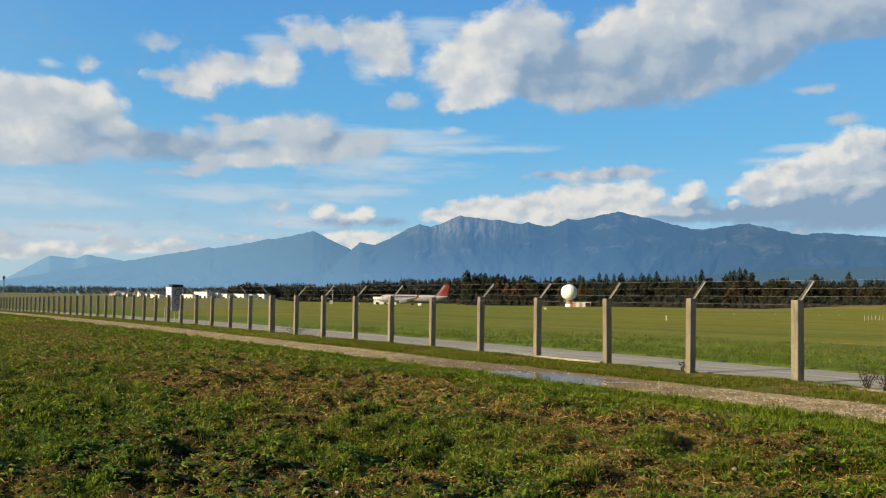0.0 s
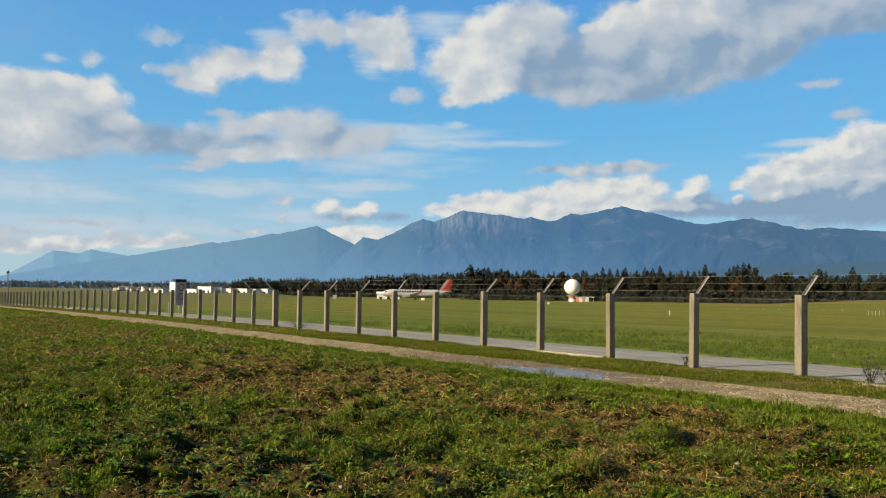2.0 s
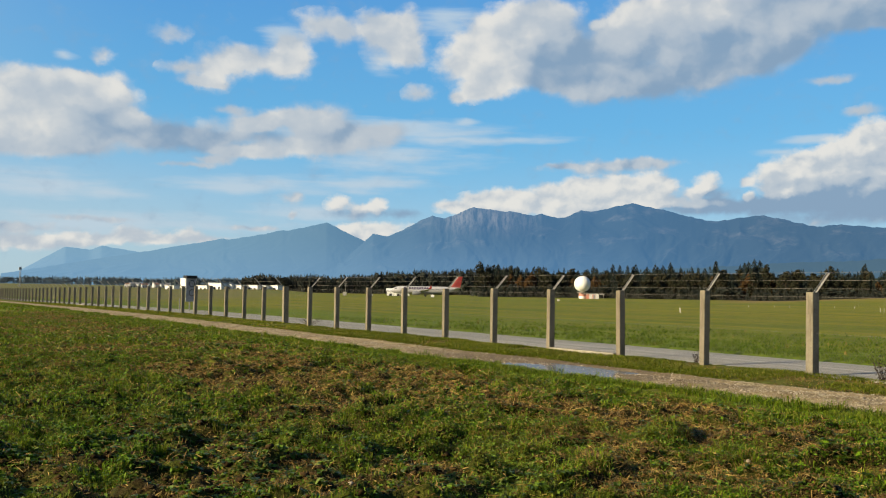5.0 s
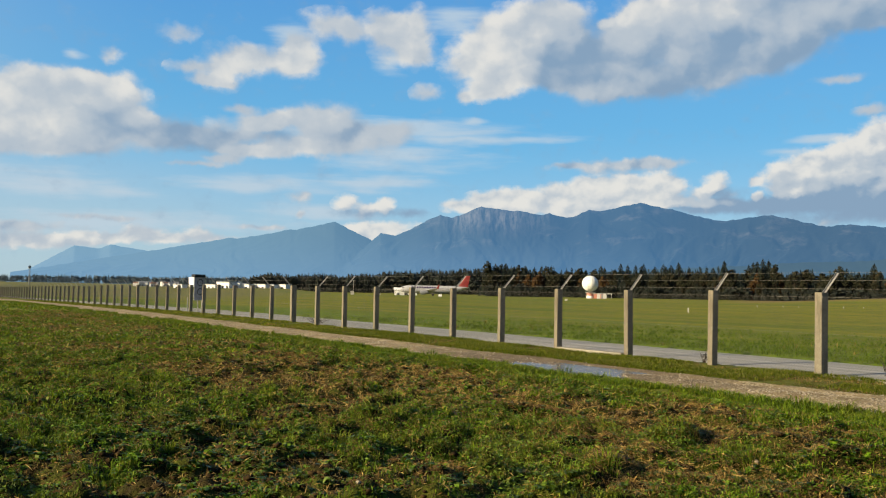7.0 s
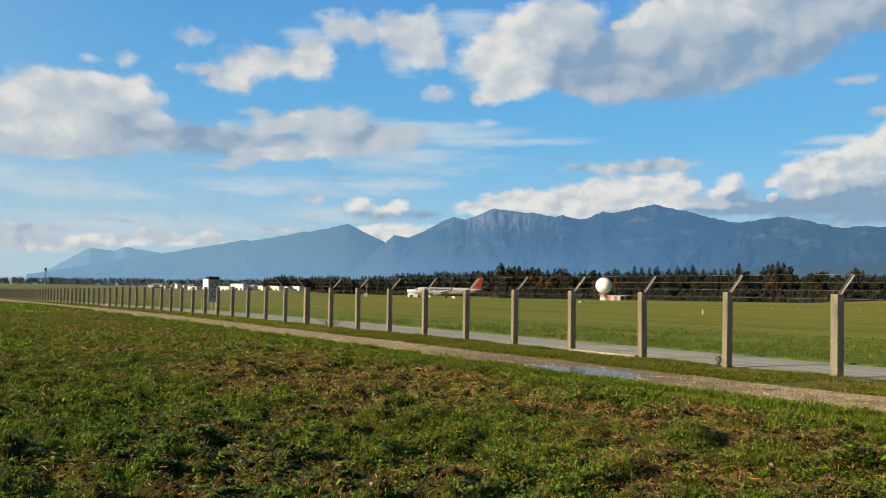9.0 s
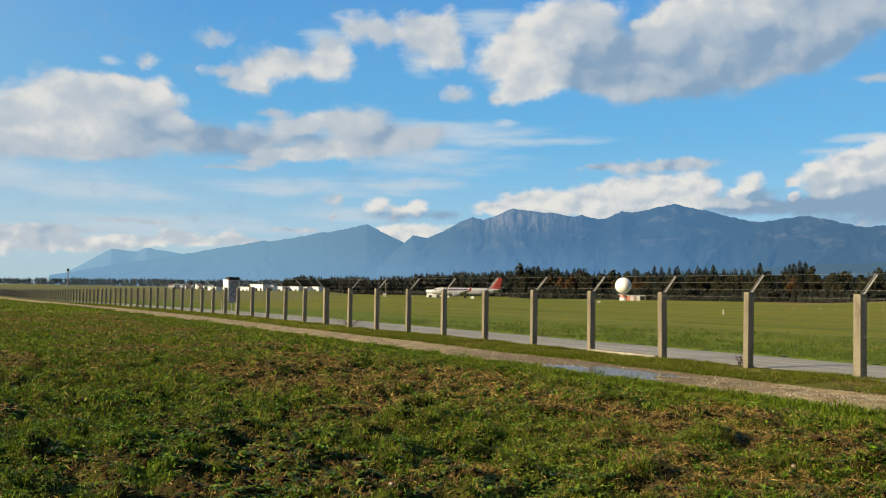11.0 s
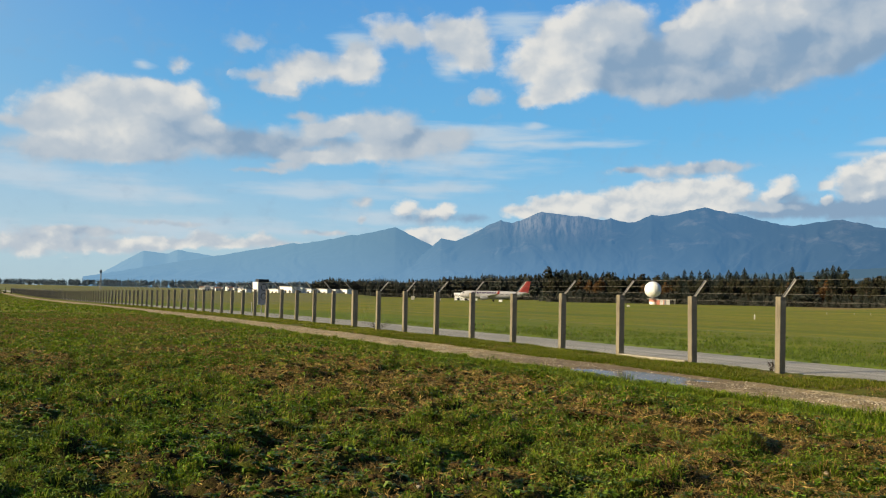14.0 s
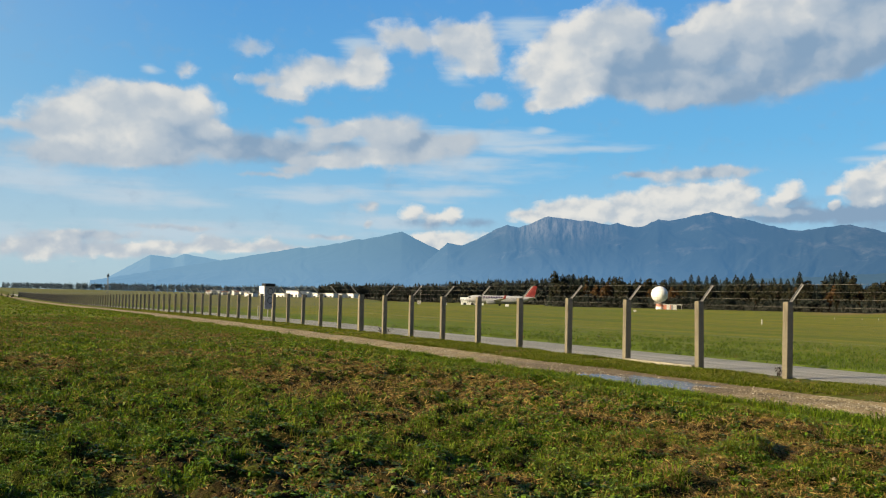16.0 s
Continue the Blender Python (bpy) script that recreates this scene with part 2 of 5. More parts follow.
def build_world():
    world = bpy.data.worlds.new("world")
    world.use_nodes = True
    scene.world = world
    t = world.node_tree
    t.nodes.clear()
    w = Net(t)
    sky = w.n("ShaderNodeTexSky")
    sky.sky_type, sky.sun_disc, sky.sun_elevation, sky.sun_rotation = "NISHITA", False, radians(SUN_EL), radians(SUN_YAW % 360)
    sky.altitude, sky.air_density, sky.dust_density, sky.ozone_density = 400.0, 1.0, 0.6, 1.6
    xyz = w.n("ShaderNodeSeparateXYZ", {0: w.n("ShaderNodeTexCoord").outputs["Generated"]})
    az = w.m("MULTIPLY", w.m("ARCTAN2", xyz.outputs[0], xyz.outputs[1]), 57.2958)
    el = w.m("MULTIPLY", w.m("ARCSINE", xyz.outputs[2]), 57.2958)
    p = w.n("ShaderNodeCombineXYZ", {0: az, 1: el, 2: 0.0}).outputs[0]
    colour = w.v("MULTIPLY", sky.outputs[0], SKY_TINT).outputs[0]
    # clear autumn air: deeper above, pale towards the horizon
    air = w.mix(w.step(el, 6.0, 26.0), rgb(1.5, 5.0, 8.1), rgb(0.82, 3.12, 7.4))
    air = w.mix(w.step(el, 11.0, -0.5), air, rgb(*HAZE))
    air = w.mix(w.m("MULTIPLY", w.step(el, 13.0, 1.5), w.step(az, 34.0, 4.0, 0.0, 0.75)), air, rgb(*HAZE))
    air = w.mix(w.step(el, 24.0, 55.0), air, rgb(0.40, 1.15, 2.6))
    air = w.mix(w.m("MULTIPLY", w.step(az, 16.0, -8.0, 0.0, 0.35), w.step(el, 40.0, 20.0)), air, rgb(*HAZE))
    # cloudless deep blue round the rest of the sky, palest on the horizon
    # this part is out of view and kept dim so that shaded faces darken
    aside = w.m("MAXIMUM", w.step(az, 66.0, 110.0), w.step(az, -12.0, -50.0))
    clear = w.mix(w.step(el, 20.0, 0.0), rgb(0.40, 1.15, 2.6), rgb(1.7, 2.6, 3.7))
    colour = w.mix(0.8, colour, w.mix(aside, air, clear))
    # thin veils
    g = w.n("ShaderNodeGroup")
    g.node_tree = veil_group("veil", WISPS, 2.6, 1.0, (0.13, 1.0, 1.0), 1.15)
    w.put(g.inputs[0], p)
    colour = w.mix(w.step(g.outputs[0], -0.1, 1.2, 0.0, 0.80), colour, rgb(*VEIL))
    # heaped clouds: soft grey where shaded, crisper where the sun strikes them
    high = HEAP_WEST + HEAP_STREAKED + HEAP_PUFFS + HEAP_CREST + HEAP_BASE + HEAP_EAST
    low = BANK_GREY + BANK_LOW + BANK_SADDLE + BANK_MIDDLE + BANK_EAST
    for name, blobs, grow, warp_scale, warp_size, fine, relief, glow in (("heaped_cloud", high, 1.06, 0.42, 1.5, 0.50, 0.95, 0.0), ("cloud_bank", low, 1.06, 0.8, 0.8, 0.85, 1.15, -0.06)):
        g = w.n("ShaderNodeGroup")
        g.node_tree = heap_group(name, blobs, grow, warp_scale, warp_size, fine, relief)
        w.put(g.inputs[0], p)
        bulk, lit = g.outputs[0], g.outputs[1]
        wide = w.n("ShaderNodeMapRange", {0: lit, 1: 0.2, 2: 0.85, 3: 1.45, 4: 0.80}).outputs[0]
        cover = w.n("ShaderNodeMapRange", {0: bulk, 1: -0.02, 2: w.m("ADD", wide, -0.02)}, interpolation="SMOOTHSTEP").outputs[0]
        tint = w.mix(w.step(lit, 0.0 - glow, 0.55 - glow), rgb(*CLOUD_SHADE), rgb(*CLOUD_MID))
        tint = w.mix(w.step(lit, 0.5 - glow, 1.05 - glow), tint, rgb(*CLOUD_LIT))
        colour = w.mix(w.m("MULTIPLY", cover, 0.96), colour, tint)
    back = w.n("ShaderNodeBackground", {"Color": colour, "Strength": 0.0467})
    t.links.new(back.outputs[0], w.n("ShaderNodeOutputWorld").inputs[0])


SKY_TINT = (0.75, 1.0, 1.25)
HAZE = (4.6, 6.2, 7.2)
VEIL = (5.3, 6.35, 7.2)
CLOUD_LIT = (7.9, 7.75, 7.3)
CLOUD_MID = (4.9, 5.5, 6.1)
CLOUD_SHADE = (2.45, 3.6, 5.0)
build_world()


# ---------------------------------------------------------------- numeric noise and mesh helpers
def lattice(x, y, seed=0):
    """Smooth value noise of arrays, 0 to 1."""
    xi, yi = np.floor(x).astype(np.int64), np.floor(y).astype(np.int64)
    fx, fy = x - xi, y - yi
    fx, fy = fx * fx * (3 - 2 * fx), fy * fy * (3 - 2 * fy)

    def hsh(a, b):
        h = (a * 374761393 + b * 668265263 + seed * 1442695041) & 0x7FFFFFFF
        h = ((h ^ (h >> 13)) * 1274126177) & 0x7FFFFFFF
        return ((h ^ (h >> 16)) & 0xFFFF) / 65535.0

    a, b, c, d = hsh(xi, yi), hsh(xi + 1, yi), hsh(xi, yi + 1), hsh(xi + 1, yi + 1)
    return (a * (1 - fx) + b * fx) * (1 - fy) + (c * (1 - fx) + d * fx) * fy


def fbm(x, y, octaves=4, seed=0):
    total, amp, norm = 0.0, 1.0, 0.0
    for o in range(octaves):
        total = total + amp * lattice(x * 2 ** o + 17.3 * o, y * 2 ** o - 9.1 * o, seed + o)
        norm += amp
        amp *= 0.5
    return total / norm


def sstep(x, a, b):
    k = np.clip((x - a) / (b - a), 0, 1)
    return k * k * (3 - 2 * k)


def mesh_of(name, verts, faces, material, smooth=False):
    me = bpy.data.meshes.new(name)
    verts = np.asarray(verts, dtype=np.float32).reshape(-1, 3)
    if isinstance(faces, np.ndarray):
        k, n = faces.shape[1], faces.shape[0]
        me.vertices.add(len(verts))
        me.vertices.foreach_set("co", verts.ravel())
        me.loops.add(k * n)
        me.loops.foreach_set("vertex_index", faces.astype(np.int32).ravel())
        me.polygons.add(n)
        me.polygons.foreach_set("loop_start", np.arange(0, k * n, k, dtype=np.int32))
        me.update(calc_edges=True)
    else:
        me.from_pydata(verts.tolist(), [], faces)
    me.validate()
    if smooth:
        me.polygons.foreach_set("use_smooth", np.ones(len(me.polygons), dtype=bool))
    if material:
        me.materials.append(material)
    return me


def bm_mesh(name, bm, material, smooth=False):
    me = bpy.data.meshes.new(name)
    bm.normal_update()
    bm.to_mesh(me)
    bm.free()
    if smooth:
        for f in me.polygons:
            f.use_smooth = True
    me.materials.append(material)
    return me


def part(name, bm, material, parent, label="", smooth=False, m=None):
    """Links a bmesh, or a ready mesh, as one mesh object under a thing or a part."""
    ob = new(name, bm if isinstance(bm, bpy.types.Mesh) else bm_mesh(name, bm, material, smooth))
    ob.parent = parent
    if m is not None:
        ob.matrix_basis = m
    return tagged(ob, label)


def thing(name, label, category, m=None, group="", kind=""):
    ob = new(name)
    ob.empty_display_size = 0.2
    if m is not None:
        ob.matrix_basis = m
    return tagged(ob, label, category, group, kind)


def box(bm, size, at, bevel=0.0, turn=None):
    made = bmesh.ops.create_cube(bm, size=1.0)["verts"]
    mat = Matrix.Translation(at) @ (turn or Matrix.Identity(4)) @ Matrix.Diagonal((*size, 1))
    bmesh.ops.transform(bm, matrix=mat, verts=made)
    if bevel:
        edges = list({e for v in made for e in v.link_edges})
        bmesh.ops.bevel(bm, geom=edges, offset=bevel, segments=2, affect="EDGES", profile=0.5)
    return bm


def tube(bm, a, b, r, sides=6, r2=None):
    a, b = Vector(a), Vector(b)
    d = b - a
    m = Matrix.Translation((a + b) / 2) @ d.to_track_quat("Z", "Y").to_matrix().to_4x4()
    bmesh.ops.create_cone(bm, cap_ends=True, segments=sides, radius1=r, radius2=r if r2 is None else r2, depth=d.length, matrix=m)
    return bm


# ---------------------------------------------------------------- materials
def surface(name, build, rough=0.8, spec=0.3, bump=None, metal=0.0):
    """A principled material: build(net, coords) gives the colour; bump is (scale, detail, strength, distance)."""
    mt = bpy.data.materials.new(name)
    mt.use_nodes = True
    t = mt.node_tree
    t.nodes.clear()
    w = Net(t)
    co = w.n("ShaderNodeTexCoord").outputs["Object"]
    b = w.n("ShaderNodeBsdfPrincipled", {"Roughness": rough, "Metallic": metal, "Specular IOR Level": spec})
    w.put(b.inputs["Base Color"], build(w, co))
    if bump:
        hgt = w.noise(co, bump[0], bump[1], 0.65).outputs["Fac"]
        w.put(b.inputs["Normal"], w.n("ShaderNodeBump", {"Height": hgt, "Strength": bump[2], "Distance": bump[3]}))
    w.t.links.new(b.outputs[0], w.n("ShaderNodeOutputMaterial").inputs[0])
    return mt


def blotched(a, b, scale, c=None, scale2=None, lo=0.35, hi=0.65):
    def build(w, co):
        col = w.mix(w.step(w.noise(co, scale, 6.0, 0.6).outputs["Fac"], lo, hi), rgb(*a), rgb(*b))
        if c:
            col = w.mix(w.step(w.noise(co, scale2, 4.0, 0.6).outputs["Fac"], 0.5, 0.75), col, rgb(*c))
        return col
    return build


def ground_colour(w, co):
    x = w.n("ShaderNodeSeparateXYZ", {0: co}).outputs[0]
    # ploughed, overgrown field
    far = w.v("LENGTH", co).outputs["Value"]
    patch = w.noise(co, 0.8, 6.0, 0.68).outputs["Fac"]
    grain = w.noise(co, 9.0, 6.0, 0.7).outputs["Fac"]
    # soil and green turn paler with distance from the camera
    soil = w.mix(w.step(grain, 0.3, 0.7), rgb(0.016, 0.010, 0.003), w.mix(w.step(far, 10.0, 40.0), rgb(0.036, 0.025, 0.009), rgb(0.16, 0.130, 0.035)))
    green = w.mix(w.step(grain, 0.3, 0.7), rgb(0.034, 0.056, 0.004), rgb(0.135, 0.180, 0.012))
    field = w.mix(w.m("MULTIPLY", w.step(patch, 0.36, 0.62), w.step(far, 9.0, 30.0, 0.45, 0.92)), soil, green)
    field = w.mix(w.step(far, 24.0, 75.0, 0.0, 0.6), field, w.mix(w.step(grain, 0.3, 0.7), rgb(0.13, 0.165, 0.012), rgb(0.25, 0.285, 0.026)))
    # mown airfield grass with streaks along the fence
    streak = w.noise(w.v("MULTIPLY", co, (0.06, 0.012, 1.0)), 1.0, 6.0, 0.6).outputs["Fac"]
    fine = w.noise(co, 1.1, 8.0, 0.78).outputs["Fac"]
    lawn = w.mix(w.step(streak, 0.36, 0.62), rgb(0.108, 0.152, 0.007), rgb(0.190, 0.182, 0.009))
    lawn = w.mix(w.step(fine, 0.36, 0.66, 0.0, 0.75), lawn, rgb(0.048, 0.078, 0.005))
    dry = w.noise(w.v("MULTIPLY", co, (0.10, 0.03, 1.0)), 2.2, 6.0, 0.7).outputs["Fac"]
    lawn = w.mix(w.step(dry, 0.52, 0.72, 0.0, 0.7), lawn, rgb(0.185, 0.160, 0.016))
    bands = w.noise(w.v("MULTIPLY", co, (0.30, 0.016, 1.0)), 1.0, 5.0, 0.65).outputs["Fac"]
    lawn = w.mix(w.step(bands, 0.46, 0.66, 0.0, 0.75), lawn, rgb(0.225, 0.195, 0.014))
    lawn = w.mix(w.step(bands, 0.46, 0.30, 0.0, 0.6), lawn, rgb(0.062, 0.098, 0.006))
    blotch = w.noise(w.v("MULTIPLY", co, (0.16, 0.07, 1.0)), 1.0, 7.0, 0.72).outputs["Fac"]
    lawn = w.mix(w.step(blotch, 0.50, 0.66, 0.0, 0.55), lawn, rgb(0.075, 0.105, 0.006))
    # lusher beside the road, ploughed brown towards the wood
    lush = w.m("MULTIPLY_ADD", w.m("SUBTRACT", w.noise(co, 0.35, 4.0, 0.6).outputs["Fac"], 0.5), 8.0, x)
    lawn = w.mix(w.step(lush, 34.0, 25.0, 0.0, 0.8), lawn, w.mix(w.step(fine, 0.36, 0.62), rgb(0.036, 0.076, 0.004), rgb(0.140, 0.200, 0.010)))
    brown = w.m("MULTIPLY", w.step(w.v("LENGTH", co).outputs["Value"], 250.0, 300.0), w.step(w.m("DIVIDE", x, w.n("ShaderNodeSeparateXYZ", {0: co}).outputs[1]), 1.15, 1.30))
    lawn = w.mix(w.m("MULTIPLY", brown, 0.8), lawn, rgb(0.20, 0.13, 0.055))
    apron = w.m("MULTIPLY", w.step(w.v("LENGTH", co).outputs["Value"], 150.0, 330.0), w.step(w.m("DIVIDE", x, w.n("ShaderNodeSeparateXYZ", {0: co}).outputs[1]), 0.50, 0.32))
    lawn = w.mix(w.m("MULTIPLY", apron, 0.6), lawn, rgb(0.135, 0.125, 0.065))
    verge = w.mix(w.step(fine, 0.3, 0.7), rgb(0.05, 0.065, 0.007), rgb(0.14, 0.14, 0.018))
    edge = w.m("ADD", x, w.m("MULTIPLY", w.m("SUBTRACT", w.noise(co, 0.8, 3.0).outputs["Fac"], 0.5), 1.6))
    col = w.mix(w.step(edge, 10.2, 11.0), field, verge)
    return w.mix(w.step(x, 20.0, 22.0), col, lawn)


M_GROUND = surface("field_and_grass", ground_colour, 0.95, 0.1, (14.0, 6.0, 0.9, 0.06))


def gravel_colour(w, co):
    g = w.n("ShaderNodeTexVoronoi", {"Vector": co, "Scale": 26.0})
    stone = w.mix(w.step(w.n("ShaderNodeSeparateColor", {0: g.outputs["Color"]}).outputs[0], 0.1, 0.9), rgb(0.13, 0.100, 0.054), rgb(0.44, 0.365, 0.225))
    mud = w.mix(w.step(w.noise(co, 1.2, 5.0).outputs["Fac"], 0.35, 0.65), rgb(0.15, 0.107, 0.050), rgb(0.28, 0.210, 0.105))
    col = w.mix(w.step(w.noise(co, 2.3, 5.0, 0.65).outputs["Fac"], 0.40, 0.60), mud, stone)
    # wet mud round the puddle
    far = w.v("LENGTH", w.v("MULTIPLY_ADD", co, (0.5, 0.13, 0.0), (-6.85, -2.2, 0.0))).outputs["Value"]
    damp = w.step(w.m("ADD", far, w.m("MULTIPLY", w.noise(co, 1.4, 5.0, 0.6).outputs["Fac"], 0.9)), 1.45, 0.85)
    return w.mix(w.m("MULTIPLY", damp, 0.7), col, rgb(0.085, 0.062, 0.040))


M_GRAVEL = surface("gravel", gravel_colour, 0.9, 0.2, (30.0, 4.0, 0.9, 0.03))


def asphalt_colour(w, co):
    base = w.mix(w.noise(co, 40.0, 3.0, 0.7).outputs["Fac"], rgb(0.18, 0.174, 0.158), rgb(0.33, 0.322, 0.290))
    lines = w.noise(w.v("MULTIPLY", co, (2.4, 0.06, 1.0)), 1.0, 4.0, 0.6).outputs["Fac"]
    return w.mix(w.step(lines, 0.42, 0.66, 0.0, 0.6), base, rgb(0.42, 0.41, 0.37))


M_ASPHALT = surface("old_asphalt", asphalt_colour, 0.95, 0.08, (60.0, 3.0, 0.5, 0.01))


def concrete_colour(w, co):
    info = w.n("ShaderNodeObjectInfo").outputs["Random"]
    base = w.mix(w.noise(co, 9.0, 6.0, 0.7).outputs["Fac"], rgb(0.105, 0.092, 0.066), rgb(0.280, 0.252, 0.186))
    stain = w.noise(w.v("MULTIPLY", co, (9.0, 9.0, 1.3)), 1.0, 5.0, 0.6).outputs["Fac"]
    base = w.mix(w.step(stain, 0.48, 0.72, 0.0, 0.7), base, rgb(0.080, 0.064, 0.042))
    return w.mix(w.m("MULTIPLY", info, 0.4), base, rgb(0.15, 0.122, 0.080))


M_CONCRETE = surface("weathered_concrete", concrete_colour, 0.9, 0.2, (45.0, 5.0, 0.35, 0.004))
M_PALE = surface("pale_concrete", blotched((0.30, 0.28, 0.22), (0.21, 0.19, 0.145), 5.0), 0.9, 0.2)
M_STEEL = surface("galvanised_steel", blotched((0.36, 0.35, 0.32), (0.22, 0.21, 0.19), 20.0), 0.5, 0.5, metal=0.3)
M_WIRE = surface("fence_wire", blotched((0.20, 0.19, 0.17), (0.11, 0.105, 0.09), 6.0), 0.6, 0.4, metal=0.2)
M_NET = surface("netting_wire", blotched((0.115, 0.11, 0.095), (0.065, 0.06, 0.05), 6.0), 0.7, 0.3)
M_WHITE = surface("white_paint", blotched((0.80, 0.80, 0.78), (0.70, 0.70, 0.67), 0.8), 0.5, 0.4)
M_DUSTY = surface("dusty_white", blotched((0.56, 0.56, 0.55), (0.44, 0.44, 0.43), 0.8), 0.6, 0.3)
M_HULL = surface("grey_white_hull", blotched((0.40, 0.40, 0.415), (0.33, 0.33, 0.345), 0.8), 0.5, 0.35)
M_TAIL = surface("dull_red_paint", blotched((0.26, 0.034, 0.03), (0.19, 0.028, 0.026), 0.6), 0.5, 0.3)
M_LETTER = surface("violet_paint", blotched((0.050, 0.030, 0.095), (0.07, 0.04, 0.11), 0.6), 0.5, 0.3)
M_DARK = surface("dark_bitumen", blotched((0.010, 0.010, 0.012), (0.02, 0.02, 0.022), 2.0), 0.6, 0.3)
M_GREY = surface("grey_sheet", blotched((0.15, 0.165, 0.185), (0.22, 0.23, 0.245), 3.0), 0.6, 0.3)
M_GLASSY = surface("dark_window", blotched((0.02, 0.025, 0.03), (0.035, 0.04, 0.05), 1.0), 0.12, 0.6)
M_TYRE = surface("tyre_rubber", blotched((0.015, 0.015, 0.016), (0.03, 0.03, 0.03), 4.0), 0.8, 0.3)
M_BARK = surface("bark", blotched((0.03, 0.022, 0.016), (0.07, 0.05, 0.036), 3.0), 0.9, 0.2)
M_ROOF = surface("tiled_roof", blotched((0.15, 0.085, 0.065), (0.20, 0.12, 0.095), 0.6), 0.8, 0.2)


def leafy(name, dark, light, odd, odd_share=0.15, rough=0.7, thin=0.0, gloss=0.10):
    """Leaves and blades, each of its own tone; thin: the share of light that passes through."""
    mt = bpy.data.materials.new(name)
    mt.use_nodes = True
    t = mt.node_tree
    t.nodes.clear()
    w = Net(t)
    r = w.n("ShaderNodeNewGeometry").outputs["Random Per Island"]
    o = w.n("ShaderNodeObjectInfo").outputs["Random"]
    col = w.mix(r, rgb(*dark), rgb(*light))
    col = w.mix(w.step(w.m("FRACT", w.m("MULTIPLY", r, 7.31)), 1 - odd_share, 1 - odd_share + 0.06), col, rgb(*odd))
    patch = w.noise(w.n("ShaderNodeTexCoord").outputs["Object"], 0.7, 4.0, 0.6).outputs["Fac"]
    col = w.mix(w.step(patch, 0.4, 0.75, 0.0, 0.45), col, rgb(*odd))
    col = w.mix(w.m("MULTIPLY", o, 0.3), col, rgb(*dark))
    b = w.n("ShaderNodeBsdfPrincipled", {"Base Color": col, "Roughness": rough, "Specular IOR Level": gloss})
    shade = b.outputs[0]
    if thin:
        mixer = w.n("ShaderNodeMixShader", {0: thin, 1: b.outputs[0], 2: w.n("ShaderNodeBsdfTranslucent", {"Color": col}).outputs[0]})
        shade = mixer.outputs[0]
    t.links.new(shade, w.n("ShaderNodeOutputMaterial").inputs[0])
    return mt


M_BLADE = leafy("grass_blades", (0.022, 0.056, 0.003), (0.235, 0.335, 0.017), (0.27, 0.235, 0.040), 0.12, 0.55, 0.35, 0.12)
M_WEED = leafy("weed_leaves", (0.018, 0.052, 0.003), (0.16, 0.285, 0.014), (0.21, 0.27, 0.06), 0.10, 0.5, 0.25, 0.14)
M_ROUGH = leafy("rough_grass", (0.030, 0.068, 0.003), (0.130, 0.190, 0.008), (0.20, 0.20, 0.03), 0.03, 0.6, 0.35)
M_VERGE = leafy("verge_blades", (0.045, 0.078, 0.005), (0.25, 0.28, 0.018), (0.30, 0.25, 0.06), 0.14, 0.6, 0.35)
M_STRAW = leafy("dead_stalks", (0.055, 0.036, 0.012), (0.45, 0.320, 0.100), (0.19, 0.105, 0.026), 0.28, 0.65, 0.12, 0.10)
M_CLOD = surface("soil_clods", blotched((0.018, 0.012, 0.005), (0.060, 0.038, 0.014), 14.0), 0.95, 0.1)
M_STONE = leafy("loose_stones", (0.15, 0.12, 0.08), (0.42, 0.36, 0.26), (0.50, 0.45, 0.37), 0.08, 0.85)
M_CONIFER = leafy("conifer_needles", (0.006, 0.010, 0.010), (0.017, 0.025, 0.019), (0.022, 0.027, 0.018), 0.1)
M_BROADLEAF = leafy("broad_leaves", (0.011, 0.014, 0.009), (0.025, 0.027, 0.013), (0.036, 0.028, 0.013), 0.20)
M_AUTUMN = leafy("autumn_leaves", (0.028, 0.015, 0.006), (0.080, 0.036, 0.010), (0.06, 0.042, 0.012), 0.2)

# ---------------------------------------------------------------- ground


def land(x, y):
    """Height of the ground, without its fine relief."""
    r = np.hypot(x, y)
    az = np.degrees(np.arctan2(x, y))
    beyond = sstep(x, 23.0, 70.0)
    z = -0.55 * beyond * sstep(r, 40, 120)
    z = z + 2.9 * sstep(az, 48.0, 63.0) * np.exp(-((r - 300.0) / 70.0) ** 2) * sstep(100 - az, 0.0, 20.0)
    z = z - 0.45 * np.exp(-((az - 30.0) / 9.0) ** 2) * sstep(r, 250, 430) * sstep(-r, -800, -500)
    dip = 1.5 * (1 - np.exp(-(np.clip(y - 50.0, 0, None) / 150.0) ** 1.5))
    z = z - dip * sstep(x, 3.0, 10.0) * (1 - sstep(az, 14.0, 24.0)) * (1 - sstep(r, 500, 900))
    z = z + 0.5 * np.exp(-((r - 210.0) / 60.0) ** 2) * (1 - sstep(x, 3.0, 10.0)) * sstep(az, -20.0, -5.0)
    # a low swell on which the airport buildings stand
    z = z + 2.2 * sstep(r, 430, 600) * (1 - sstep(r, 670, 780)) * sstep(az, 9.0, 13.0) * (1 - sstep(az, 21.5, 24.5))
    return z + 5.0 * sstep(r, 700, 1900)


def track_mid(y):
    """The track's middle: it swings a little towards the fence near by."""
    return 13.3 + 0.6 * np.exp(-(np.clip(y, 0, None) / 18.0) ** 2)


def field_mask(x):
    return sstep(-x, -11.3, -10.4)


